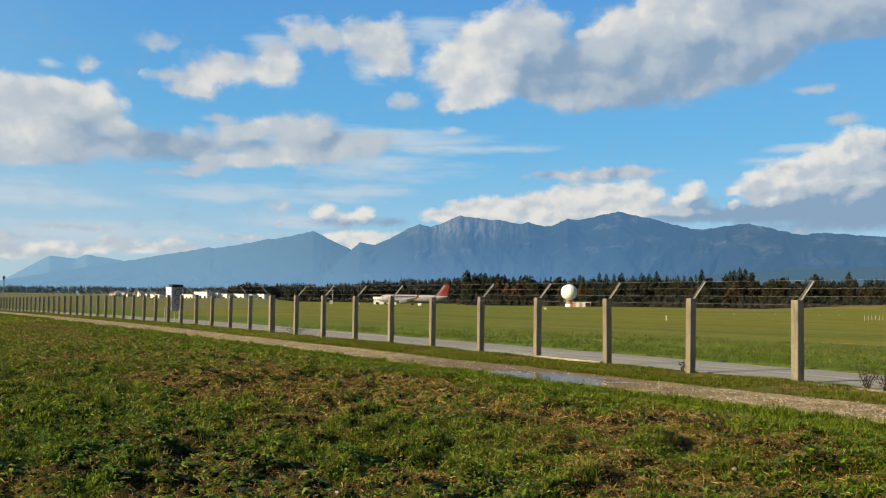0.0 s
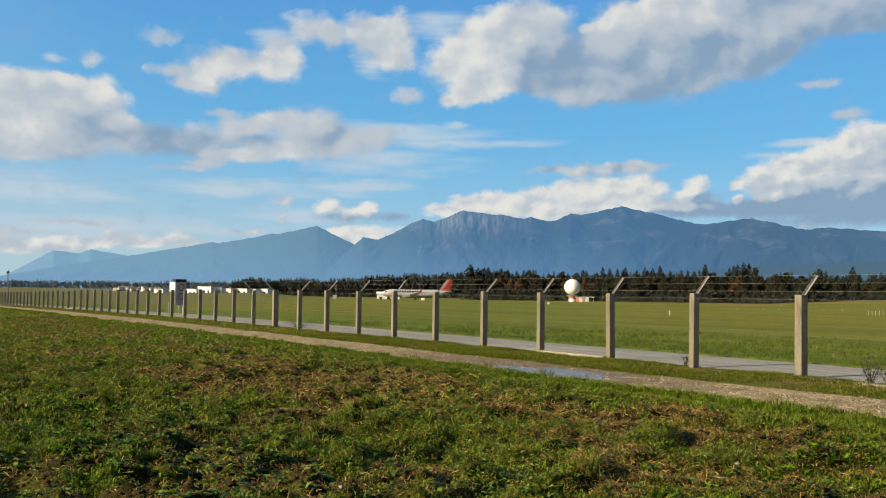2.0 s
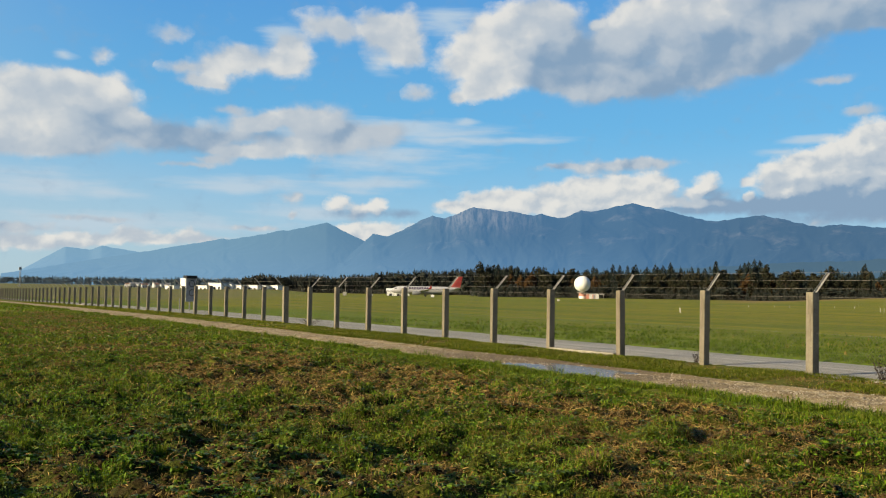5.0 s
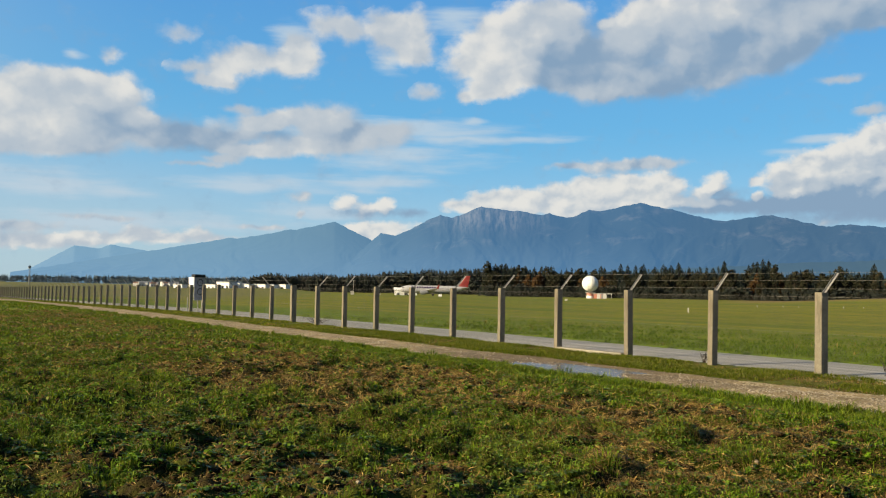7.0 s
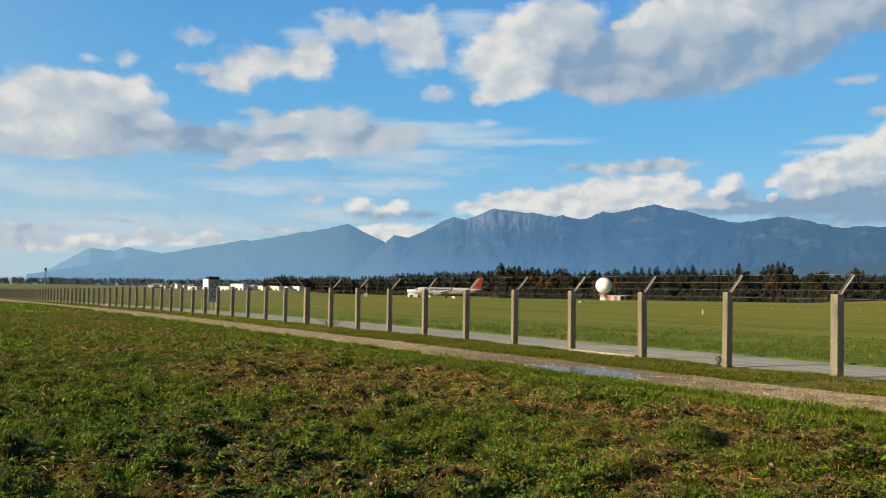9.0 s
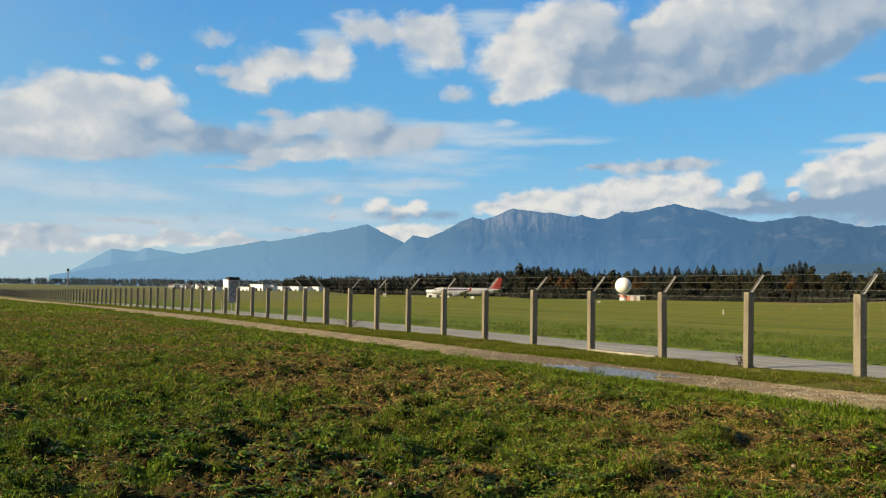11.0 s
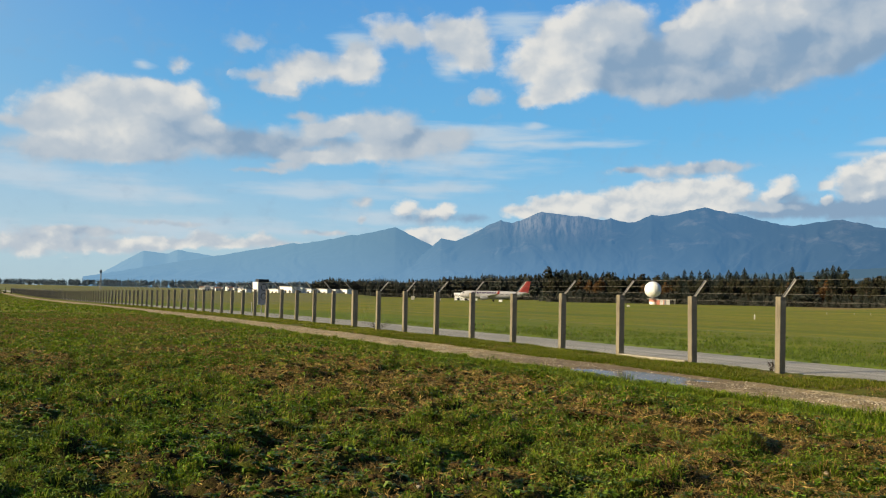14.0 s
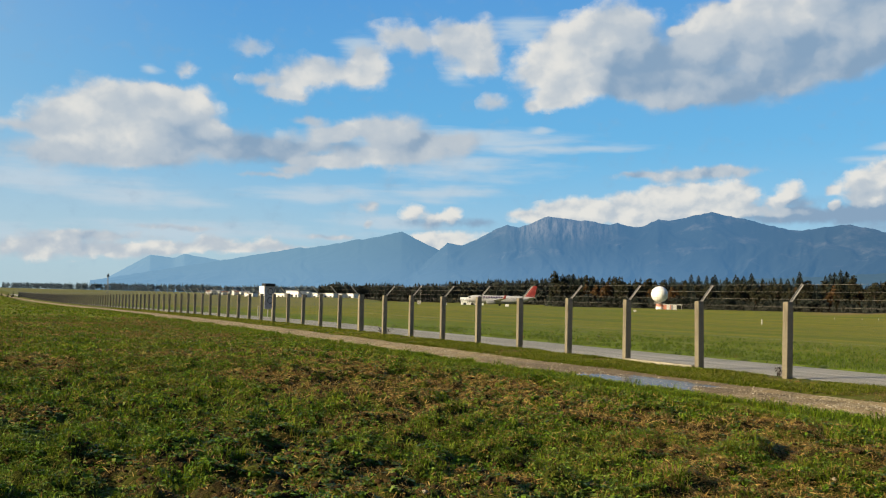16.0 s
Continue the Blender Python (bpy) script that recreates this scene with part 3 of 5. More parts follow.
def relief(x, y):
    """Clods and furrows of the field, tussocks of the verges, the bed of track and road."""
    r = np.hypot(x, y)
    near = 1 - sstep(r, 60, 140)
    f = field_mask(x) * near * (1 - 0.6 * sstep(r, 14.0, 36.0))
    z = f * (0.24 * (fbm(x * 0.9, y * 0.9, 3, 3) - 0.5) + 0.32 * (fbm(x * 3.6, y * 3.6, 3, 5) - 0.5) + 0.20 * (np.abs(2 * fbm(x * 2.1, y * 2.1, 2, 13) - 1) - 0.3))
    u = np.abs(x - track_mid(y))
    verge = sstep(x, 10.4, 11.2) * sstep(-x, -17.9, -17.4) * sstep(u, 1.0, 1.5)
    z = z + near * verge * (-0.015 + 0.08 * (fbm(x * 1.3, y * 0.8, 3, 9) - 0.5))
    bed = (1 - sstep(u, 0.85, 1.2)) + sstep(x, 17.8, 18.15) * sstep(-x, -21.85, -21.6)
    return z - 0.14 * bed


def build_ground():
    rings = [0.0]
    r = 1.2
    while r < 4950:
        rings.append(r)
        r *= 1.0115 if r < 40 else (1.02 if r < 200 else 1.05)
    rings = np.array(rings[1:])
    az = np.radians(np.concatenate([np.arange(-6, 68, 0.16), np.arange(68, 354, 2.0)]))
    R_, A_ = np.meshgrid(rings, az, indexing="ij")
    X, Y = R_ * np.sin(A_), R_ * np.cos(A_)
    Z = land(X, Y) + relief(X, Y)
    n, m = X.shape
    verts = np.concatenate([np.stack([X, Y, Z], -1).reshape(-1, 3), [[0, 0, 0]]])
    i, j = np.meshgrid(np.arange(n - 1), np.arange(m), indexing="ij")
    k = (j + 1) % m
    quads = np.stack([i * m + j, (i + 1) * m + j, (i + 1) * m + k, i * m + k], -1).reshape(-1, 4)
    hub = np.stack([np.full(m, n * m), np.arange(m), (np.arange(m) + 1) % m, np.full(m, n * m)], -1)
    faces = [tuple(q) for q in quads.tolist()] + [tuple(q[:3]) for q in hub.tolist()]
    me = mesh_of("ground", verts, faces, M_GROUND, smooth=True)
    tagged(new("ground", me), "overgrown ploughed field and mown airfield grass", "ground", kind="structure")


build_ground()


def strip(name, x0, x1, step_x, ys, height, material, label, category):
    xs = np.arange(x0, x1 + 1e-6, step_x)
    X, Y = np.meshgrid(xs, ys, indexing="ij")
    Z = height(X, Y)
    n, m = X.shape
    i, j = np.meshgrid(np.arange(n - 1), np.arange(m - 1), indexing="ij")
    quads = np.stack([i * m + j, (i + 1) * m + j, (i + 1) * m + j + 1, i * m + j + 1], -1).reshape(-1, 4)
    ob = new(name, mesh_of(name, np.stack([X, Y, Z], -1), quads, material, smooth=True))
    return tagged(ob, label, category, kind="structure")


def spaced(a, b, fine, grow=1.012):
    out, y, s = [], a, fine
    while y < b:
        out.append(y)
        if y > 30:
            s *= grow
        y += s
    return np.array(out + [b])


def track_height(x, y):
    wob = 0.35 * (fbm(y * 0.35, y * 0 + 3.0, 3, 21) - 0.5)
    u = (x + wob - track_mid(y)) / 1.3
    edge = sstep(np.abs(u), 0.80, 1.08)
    ruts = -0.035 * (np.exp(-((np.abs(u) - 0.52) / 0.16) ** 2))
    pool = -0.075 * np.exp(-(((x - 13.35 + 0.06 * (y - 16.0)) / 1.15) ** 2 + ((y - 16.0) / 2.7) ** 2) ** 1.5) * (0.75 + 0.5 * fbm(x * 2.5, y * 1.6, 3, 27))
    z = 0.012 + 0.035 * (fbm(x * 1.6, y * 0.9, 4, 23) - 0.5) + 0.018 * (fbm(x * 9, y * 9, 2, 25) - 0.5) + ruts + pool
    return z - 0.16 * edge + land(x, y)


strip("gravel_track", 11.6, 15.5, 0.06, spaced(-40.0, 620.0, 0.08, 1.02), track_height, M_GRAVEL, "muddy gravel farm track with wheel ruts", "track")


def road_height(x, y):
    return -0.012 - 0.012 * ((x - 19.9) / 1.8) ** 2 - 0.06 * sstep(np.abs(x - 19.9 + 0.2 * (fbm(y * 0.7, y * 0, 3, 31) - 0.5)), 1.74, 1.9) + land(x, y)


strip("perimeter_road", 17.9, 21.9, 0.08, spaced(-40.0, 620.0, 0.4, 1.02), road_height, M_ASPHALT, "pale worn asphalt road along the fence", "road")


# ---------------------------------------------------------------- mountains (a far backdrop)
def mountain_material(name, rock, wood, haze, haze_glow):
    mt = bpy.data.materials.new(name)
    mt.use_nodes = True
    t = mt.node_tree
    t.nodes.clear()
    w = Net(t)
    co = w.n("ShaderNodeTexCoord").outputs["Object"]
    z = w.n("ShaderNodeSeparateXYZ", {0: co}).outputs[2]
    n1 = w.noise(w.v("MULTIPLY", co, (1.0, 1.0, 0.6)), 0.006, 8.0, 0.65).outputs["Fac"]
    n2 = w.noise(co, 0.03, 6.0, 0.7).outputs["Fac"]
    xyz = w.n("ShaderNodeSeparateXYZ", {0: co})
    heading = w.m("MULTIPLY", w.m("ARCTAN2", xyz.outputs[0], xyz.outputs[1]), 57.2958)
    # the western summit is bare rock with gullies, the rest wooded with bare patches
    summit = w.m("MULTIPLY", w.step(heading, 30.5, 34.0), w.step(heading, 40.0, 36.5))
    summit = w.m("MULTIPLY", summit, w.step(z, 190.0, 330.0))
    streak = w.noise(w.n("ShaderNodeCombineXYZ", {0: w.m("MULTIPLY_ADD", n2, 0.9, w.m("MULTIPLY", heading, 4.0)), 1: w.m("MULTIPLY", z, 0.011), 2: 0.0}).outputs[0], 1.3, 6.0, 0.7).outputs["Fac"]
    bare = w.step(w.m("ADD", w.m("MULTIPLY", z, 0.0007), w.m("ADD", w.m("MULTIPLY", n1, 1.1), w.m("MULTIPLY", n2, 0.35))), 0.90, 1.16, 0.0, 0.5)
    bare = w.m("MAXIMUM", bare, w.m("MULTIPLY", summit, w.step(streak, 0.36, 0.62)))
    col = w.mix(bare, rgb(*wood), rgb(*rock))
    # aerial haze painted in as emission, varying with heading and height
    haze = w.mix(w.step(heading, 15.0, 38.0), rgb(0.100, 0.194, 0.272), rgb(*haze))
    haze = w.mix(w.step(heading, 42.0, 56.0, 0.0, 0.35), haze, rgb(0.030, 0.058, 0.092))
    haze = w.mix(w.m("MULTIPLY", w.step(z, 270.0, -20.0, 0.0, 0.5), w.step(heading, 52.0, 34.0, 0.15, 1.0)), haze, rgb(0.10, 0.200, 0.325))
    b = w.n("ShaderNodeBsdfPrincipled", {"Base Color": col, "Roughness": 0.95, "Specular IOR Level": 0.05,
                                         "Emission Color": haze, "Emission Strength": haze_glow})
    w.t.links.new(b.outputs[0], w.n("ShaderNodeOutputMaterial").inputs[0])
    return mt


def range_of(name, peaks, az0, az1, r_front, r_ridge, material, label, seed, carve, rough=1.0):
    """A range: peaks are (heading, elevation, fall to the left, fall to the right), in degrees."""
    az = np.arange(az0, az1, 0.07)
    env = np.full_like(az, -9.0)
    for a, e, left, right in peaks:
        d = az - a
        tent = e - np.where(d < 0, -d * left, d * right)
        k = 0.06
        env = k * np.logaddexp(env / k, tent / k)
    jag = 0.20 * (fbm(az * 1.1, az * 0 + seed, 4, seed) - 0.5) + 0.16 * (fbm(az * 3.7, az * 0 + seed, 3, seed + 1) - 0.5) - 0.05
    u = np.linspace(0, 1.25, 90)
    U, A = np.meshgrid(u, az, indexing="ij")
    r = r_front + (r_ridge - r_front) * U
    prof = np.where(U < 1, 0.12 * sstep(U, 0, 0.12) + 0.88 * np.clip(U, 0, 1) ** 1.25, 1 - (U - 1) * 3.0)
    gully = 1 - np.abs(2 * fbm(A * 0.55 + 2.2 * fbm(A * 0.35, U * 3, 2, seed + 7), U * 2.2 + 3, 5, seed + 3) - 1) * 2
    side = np.sin(np.clip(U, 0, 1) * math.pi) ** 0.8
    e = env[None, :] * prof + rough * jag[None, :] * np.clip(U, 0, 1) ** 10 + carve * side * (gully - 0.35)
    z = np.tan(np.radians(e)) * r + EYE
    X, Y = r * np.sin(np.radians(A)), r * np.cos(np.radians(A))
    n, m = X.shape
    i, j = np.meshgrid(np.arange(n - 1), np.arange(m - 1), indexing="ij")
    quads = np.stack([i * m + j, (i + 1) * m + j, (i + 1) * m + j + 1, i * m + j + 1], -1).reshape(-1, 4)
    ob = new(name, mesh_of(name, np.stack([X, Y, z], -1), quads, material, smooth=True))
    return tagged(ob, label, "mountain", kind="structure")


# each range glows in its own haze colour, the last two values of its material
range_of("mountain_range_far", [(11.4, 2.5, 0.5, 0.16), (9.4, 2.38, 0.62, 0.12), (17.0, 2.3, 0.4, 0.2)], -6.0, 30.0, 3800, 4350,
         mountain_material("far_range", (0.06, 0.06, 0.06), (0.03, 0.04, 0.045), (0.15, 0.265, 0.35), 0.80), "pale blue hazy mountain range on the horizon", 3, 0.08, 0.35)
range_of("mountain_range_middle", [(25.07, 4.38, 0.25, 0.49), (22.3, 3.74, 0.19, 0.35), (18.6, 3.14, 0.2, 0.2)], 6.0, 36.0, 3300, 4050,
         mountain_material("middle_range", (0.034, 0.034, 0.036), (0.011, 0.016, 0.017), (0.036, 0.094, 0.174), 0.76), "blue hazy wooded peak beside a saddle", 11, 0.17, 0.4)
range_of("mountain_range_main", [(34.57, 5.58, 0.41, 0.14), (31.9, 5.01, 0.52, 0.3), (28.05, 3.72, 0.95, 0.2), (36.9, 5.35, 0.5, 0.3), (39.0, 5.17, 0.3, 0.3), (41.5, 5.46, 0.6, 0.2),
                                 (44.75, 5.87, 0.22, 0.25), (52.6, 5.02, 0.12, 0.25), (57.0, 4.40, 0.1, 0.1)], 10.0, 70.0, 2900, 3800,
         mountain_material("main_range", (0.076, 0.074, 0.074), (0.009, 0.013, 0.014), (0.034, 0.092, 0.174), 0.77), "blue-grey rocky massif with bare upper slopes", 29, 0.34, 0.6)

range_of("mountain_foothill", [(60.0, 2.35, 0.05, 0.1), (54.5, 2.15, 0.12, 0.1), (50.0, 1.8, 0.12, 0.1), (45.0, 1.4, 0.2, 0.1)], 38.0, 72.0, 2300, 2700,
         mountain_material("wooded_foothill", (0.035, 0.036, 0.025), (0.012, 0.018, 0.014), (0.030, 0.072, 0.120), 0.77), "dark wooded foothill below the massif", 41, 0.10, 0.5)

# ---------------------------------------------------------------- trees


def conifer_mesh(seed, height, width, levels=22, sprays=12):
    rng = random.Random(seed)
    v, f = [], []
    for k in range(levels):
        t = k / levels
        z = height * (0.10 + 0.88 * t)
        rad = width * (1 - t) ** 0.62 * rng.uniform(0.72, 1.18) + 0.04 * width
        count = sprays if k < 0.64 * levels else int(sprays * 0.6)
        for b in range(count):
            a = 2 * math.pi * (b + rng.random()) / count
            r = rad * rng.uniform(0.6, 1.12)
            da = 2.6 / count
            drop = r * rng.uniform(0.1, 0.75)
            i = len(v)
            up = height * rng.uniform(0.66, 1.65) / levels
            v += [(0, 0, z + up), (math.cos(a - da * 0.5) * r * 0.62, math.sin(a - da * 0.5) * r * 0.62, z - drop * 0.4),
                  (math.cos(a) * r, math.sin(a) * r, z - drop), (math.cos(a + da * 0.5) * r * 0.62, math.sin(a + da * 0.5) * r * 0.62, z - drop * 0.4),
                  (math.cos(a) * r * 0.5, math.sin(a) * r * 0.5, z + up * 0.4)]
            f += [(i, i + 1, i + 4), (i + 1, i + 2, i + 4), (i + 2, i + 3, i + 4), (i + 3, i, i + 4)]
    v += [(0.006 * height, 0, height * 0.93), (-0.003 * height, 0.005 * height, height * 0.93), (-0.003 * height, -0.005 * height, height * 0.93), (0, 0, height * 0.99)]
    i = len(v) - 4
    f += [(i, i + 1, i + 3), (i + 1, i + 2, i + 3), (i + 2, i, i + 3)]
    return v, f


def broad_mesh(seed, height, width, clumps=620):
    """A rounded, uneven crown: leaf clumps on and in a dozen overlapping lobes."""
    rng = random.Random(seed)
    lobes = [(0, 0, height * 0.60, width * 0.62, height * 0.30)]
    for k in range(13):
        a, t = rng.uniform(0, 2 * math.pi), rng.random()
        out = width * (0.62 - 0.40 * abs(t - 0.35)) * rng.uniform(0.5, 1.0)
        lobes.append((math.cos(a) * out, math.sin(a) * out, height * (0.24 + 0.60 * t), width * rng.uniform(0.26, 0.44), height * rng.uniform(0.10, 0.17)))
    lobes.append((rng.uniform(-0.1, 0.1) * width, 0, height * 0.86, width * 0.30, height * 0.12))
    v, f = [], []
    for k in range(clumps):
        x, y, z, r, rz = rng.choice(lobes)
        d = Vector((rng.gauss(0, 1), rng.gauss(0, 1), rng.gauss(0.1, 1))).normalized()
        c = Vector((x, y, z)) + Vector((d.x * r, d.y * r, d.z * rz)) * rng.uniform(0.7, 1.1)
        s = width * rng.uniform(0.06, 0.15) * min(1.7, math.sqrt(620 / clumps))
        d = (d + Vector((rng.gauss(0, 0.45), rng.gauss(0, 0.45), rng.gauss(0, 0.45)))).normalized()
        t1 = d.orthogonal().normalized()
        t2 = d.cross(t1)
        rot = rng.uniform(0, 6.3)
        i = len(v)
        v.append(tuple(c + d * s * 0.45))
        for q in range(5):
            a = rot + q * 1.2566
            rr = s * rng.uniform(0.7, 1.3)
            v.append(tuple(c + t1 * math.cos(a) * rr + t2 * math.sin(a) * rr - d * rng.uniform(0, 0.3) * s))
        f += [(i, i + 1 + q, i + 1 + (q + 1) % 5) for q in range(5)]
    return v, f


def trunk_mesh(height, r, limbs, seed):
    rng = random.Random(seed)
    bm = bmesh.new()
    tube(bm, (0, 0, -0.4), (0.1, 0, height * 0.45), r, 7, r * 0.7)
    tube(bm, (0.1, 0, height * 0.45), (0, 0.1, height * 0.92), r * 0.7, 6, r * 0.15)
    for k in range(limbs):
        a, z = rng.uniform(0, 6.3), height * rng.uniform(0.3, 0.6)
        tube(bm, (0.05, 0, z), (math.cos(a) * height * 0.16, math.sin(a) * height * 0.16, z + height * 0.16), r * 0.35, 5, r * 0.1)
    return bm


def make_tree(kind, seed, height, width, material, label):
    tree = thing(kind, label, "tree", group="trees at the forest edge")
    v, f = conifer_mesh(seed, height, width) if kind == "conifer" else broad_mesh(seed, height, width)
    part("trunk", trunk_mesh(height, height * 0.014, 0 if kind == "conifer" else 5, seed), M_BARK, tree)
    part("crown", mesh_of("crown", v, f, material), material, tree)
    return tree


def polar(az, r):
    return r * math.sin(radians(az)), r * math.cos(radians(az))


def lay(x, y):
    return float(land(np.array([x]), np.array([y]))[0])


def plant_wood():
    kinds = [make_tree("conifer", 1, 19, 4.3, M_CONIFER, "tall dark green spruce at the forest edge"),
             make_tree("conifer", 2, 17.5, 4.8, M_CONIFER, "broad dark green spruce at the forest edge"),
             make_tree("conifer", 3, 20.5, 4.0, M_CONIFER, "slender dark spruce standing above the forest"),
             make_tree("broadleaf_tree", 4, 16.5, 4.6, M_BROADLEAF, "olive green broadleaf tree at the forest edge"),
             make_tree("broadleaf_tree", 5, 17.5, 4.2, M_BROADLEAF, "dull green rounded tree at the forest edge"),
             make_tree("broadleaf_tree", 6, 16, 4.4, M_AUTUMN, "rusty orange autumn tree at the forest edge")]
    rng = random.Random(77)
    spots = []
    for row, (r0, step_az) in enumerate(((505, 0.36), (517, 0.36), (530, 0.34))):
        az = 35.2
        while az < 64.5:
            spots.append((az + rng.uniform(-0.12, 0.12), r0 + rng.uniform(-5, 5), row))
            az += step_az
    used = set()
    for az, r, row in spots:
        warm = math.exp(-((az - 37.6) / 1.2) ** 2) + math.exp(-((az - 42.6) / 1.1) ** 2) * 0.9 + 0.4 * math.exp(-((az - 52) / 3) ** 2)
        u = rng.random()
        clump = float(fbm(np.array([az * 0.75]), np.array([4.0]), 3, 19)[0])
        if row == 0 and u < 0.06 + 0.55 * warm:
            k = 5
        elif (row == 0 and u < 0.8) or (row == 1 and u < 0.95 - 1.3 * clump + 0.25 * (az > 51)):
            k = rng.choice((3, 4))
        else:
            k = rng.choice((0, 1, 2))
        sc = rng.uniform(0.80, 1.12) * (0.86 if row == 0 else 0.82 + 0.52 * clump)
        if k in (0, 1, 2):
            sc *= 0.86 if az > 53 else 0.98
        x, y = polar(az, r)
        wide, tall = (1.28, 0.90) if k < 3 else (1.05, 0.98)
        m = pose(x, y, lay(x, y) - 0.2, 0, 0, rng.uniform(0, 360)) @ Matrix.Diagonal((sc * wide * rng.uniform(0.9, 1.15), sc * wide * rng.uniform(0.9, 1.15), sc * tall, 1))
        if k not in used:
            kinds[k].matrix_basis = m
            used.add(k)
        else:
            copy_thing(kinds[k], Matrix(m) @ Matrix.Diagonal([1 / q for q in kinds[k].scale] + [1]))


plant_wood()


def far_wood(name, az0, az1, r0, r1, count, h0, h1, label, material, seed, rise, left=1.0):
    rng = random.Random(seed)
    shapes = [conifer_mesh(40 + k, 1.0, 0.17, 11, 7) for k in range(3)] + [broad_mesh(50 + k, 0.85, 0.30, 60) for k in range(2)]
    vs, fs, base = [], [], 0
    for k in range(count):
        az, r = rng.uniform(az0, az1), rng.uniform(r0, r1)
        x, y = polar(az, r)
        v, f = rng.choice(shapes)
        h = rng.uniform(h0, h1) * (0.85 + 0.3 * float(fbm(np.array([az * 0.9]), np.array([seed * 1.0]), 3, seed)[0])) * (left + (1 - left) * (az - az0) / (az1 - az0))
        a = np.array(v) * h
        c, q = math.cos(az * 91), math.sin(az * 91)
        wide = 1.35
        vs.append(np.stack([(a[:, 0] * c - a[:, 1] * q) * wide + x, (a[:, 0] * q + a[:, 1] * c) * wide + y, a[:, 2] + lay(x, y) - 0.5 + rise], -1))
        fs += [tuple(i + base for i in t) for t in f]
        base += len(a)
    ob = new(name, mesh_of(name, np.concatenate(vs), fs, material))
    return tagged(ob, label, "forest", kind="stuff")


M_MIXWOOD = leafy("mixed_wood", (0.014, 0.019, 0.018), (0.029, 0.037, 0.029), (0.042, 0.037, 0.024), 0.16)
far_wood("middle_forest", 19.8, 37.0, 650, 710, 900, 18.5, 23.0, "dark mixed forest beyond the airfield", M_MIXWOOD, 5, 0.0, 0.5)
# pale blue leaf tones: the haze of the distance is painted into them
M_HAZEDWOOD = leafy("hazed_distant_wood", (0.060, 0.090, 0.115), (0.105, 0.145, 0.170), (0.11, 0.13, 0.14), 0.1)
far_wood("distant_forest", -4.0, 26.0, 1850, 2050, 800, 20, 24, "low dark band of distant woodland", M_HAZEDWOOD, 8, 0.0, 0.5)
far_wood("roadside_bushes", 0.9, 2.6, 385, 430, 16, 1.6, 2.8, "dark bushes beside the far end of the track", M_MIXWOOD, 31, 0.0)
far_wood("forest_undergrowth", 35.0, 65.0, 492, 504, 650, 5.0, 9.0, "dark scrub along the forest edge", M_MIXWOOD, 25, 0.0)
far_wood("forest_interior", 35.0, 65.0, 540, 570, 420, 15, 19, "dark depth of the forest behind its edge", M_CONIFER, 15, 0.0)

# ---------------------------------------------------------------- fence
FENCE_X, FENCE_Y, GAP, POST_H, POST_W = 17.46, 12.08, 3.0, 1.84, 0.185
FIRST, BRACE, LAST = -5, 10, 150


def post_mesh(width, depth, height, name):
    bm = bmesh.new()
    box(bm, (depth, width, height + 0.3), (0.02, -0.005, height / 2 - 0.15), 0.014)
    return bm_mesh(name, bm, M_CONCRETE)


def arm_mesh(side):
    """A steel angle bar that leans outwards from the top of the post."""
    bm = bmesh.new()
    a, b = Vector((side * 0.03, 0, POST_H - 0.12)), Vector((side * 0.55, 0, POST_H + 0.44))
    d = b - a
    m = Matrix.Translation((a + b) / 2) @ d.to_track_quat("Z", "Y").to_matrix().to_4x4()
    for size, off in (((0.045, 0.006, d.length), (0, 0, 0)), ((0.006, 0.045, d.length), (0.0225, 0.0195, 0))):
        c = bmesh.ops.create_cube(bm, size=1.0)["verts"]
        bmesh.ops.transform(bm, matrix=m @ Matrix.Translation(off) @ Matrix.Diagonal((*size, 1)), verts=c)
    return bm_mesh("arm", bm, M_STEEL)


def wire_prisms(name, segs, r, material):
    """Three-sided wires between pairs of points."""
    v, f = [], []
    for a, b in segs:
        a, b = Vector(a), Vector(b)
        d = (b - a).normalized()
        o = Vector((1, 0, 0))
        p = d.cross(o).normalized()
        i = len(v)
        for e in (a, b):
            for k in range(3):
                an = k * 2.0944
                v.append(tuple(e + o * math.cos(an) * r + p * math.sin(an) * r))
        f += [(i, i + 1, i + 4, i + 3), (i + 1, i + 2, i + 5, i + 4), (i + 2, i, i + 3, i + 5)]
    return mesh_of(name, v, f, material)


def netting_mesh():
    """One bay of chain link: wires that cross on the slant."""
    pitch, z0, z1, segs = 0.075, 0.04, 1.76, []
    h = z1 - z0
    c = -h
    while c < GAP:
        for flip in (0, 1):
            ya, za, yb, zb = c, 0.0, c + h, h
            if ya < 0:
                za, ya = -ya, 0.0
            if yb > GAP:
                zb, yb = zb - (yb - GAP), GAP
            if flip:
                ya, yb = GAP - ya, GAP - yb
            segs.append(((0.003 * flip, ya, z0 + za), (0.003 * flip, yb, z0 + zb)))
        c += pitch
    return wire_prisms("netting", segs, 0.0010, M_NET)


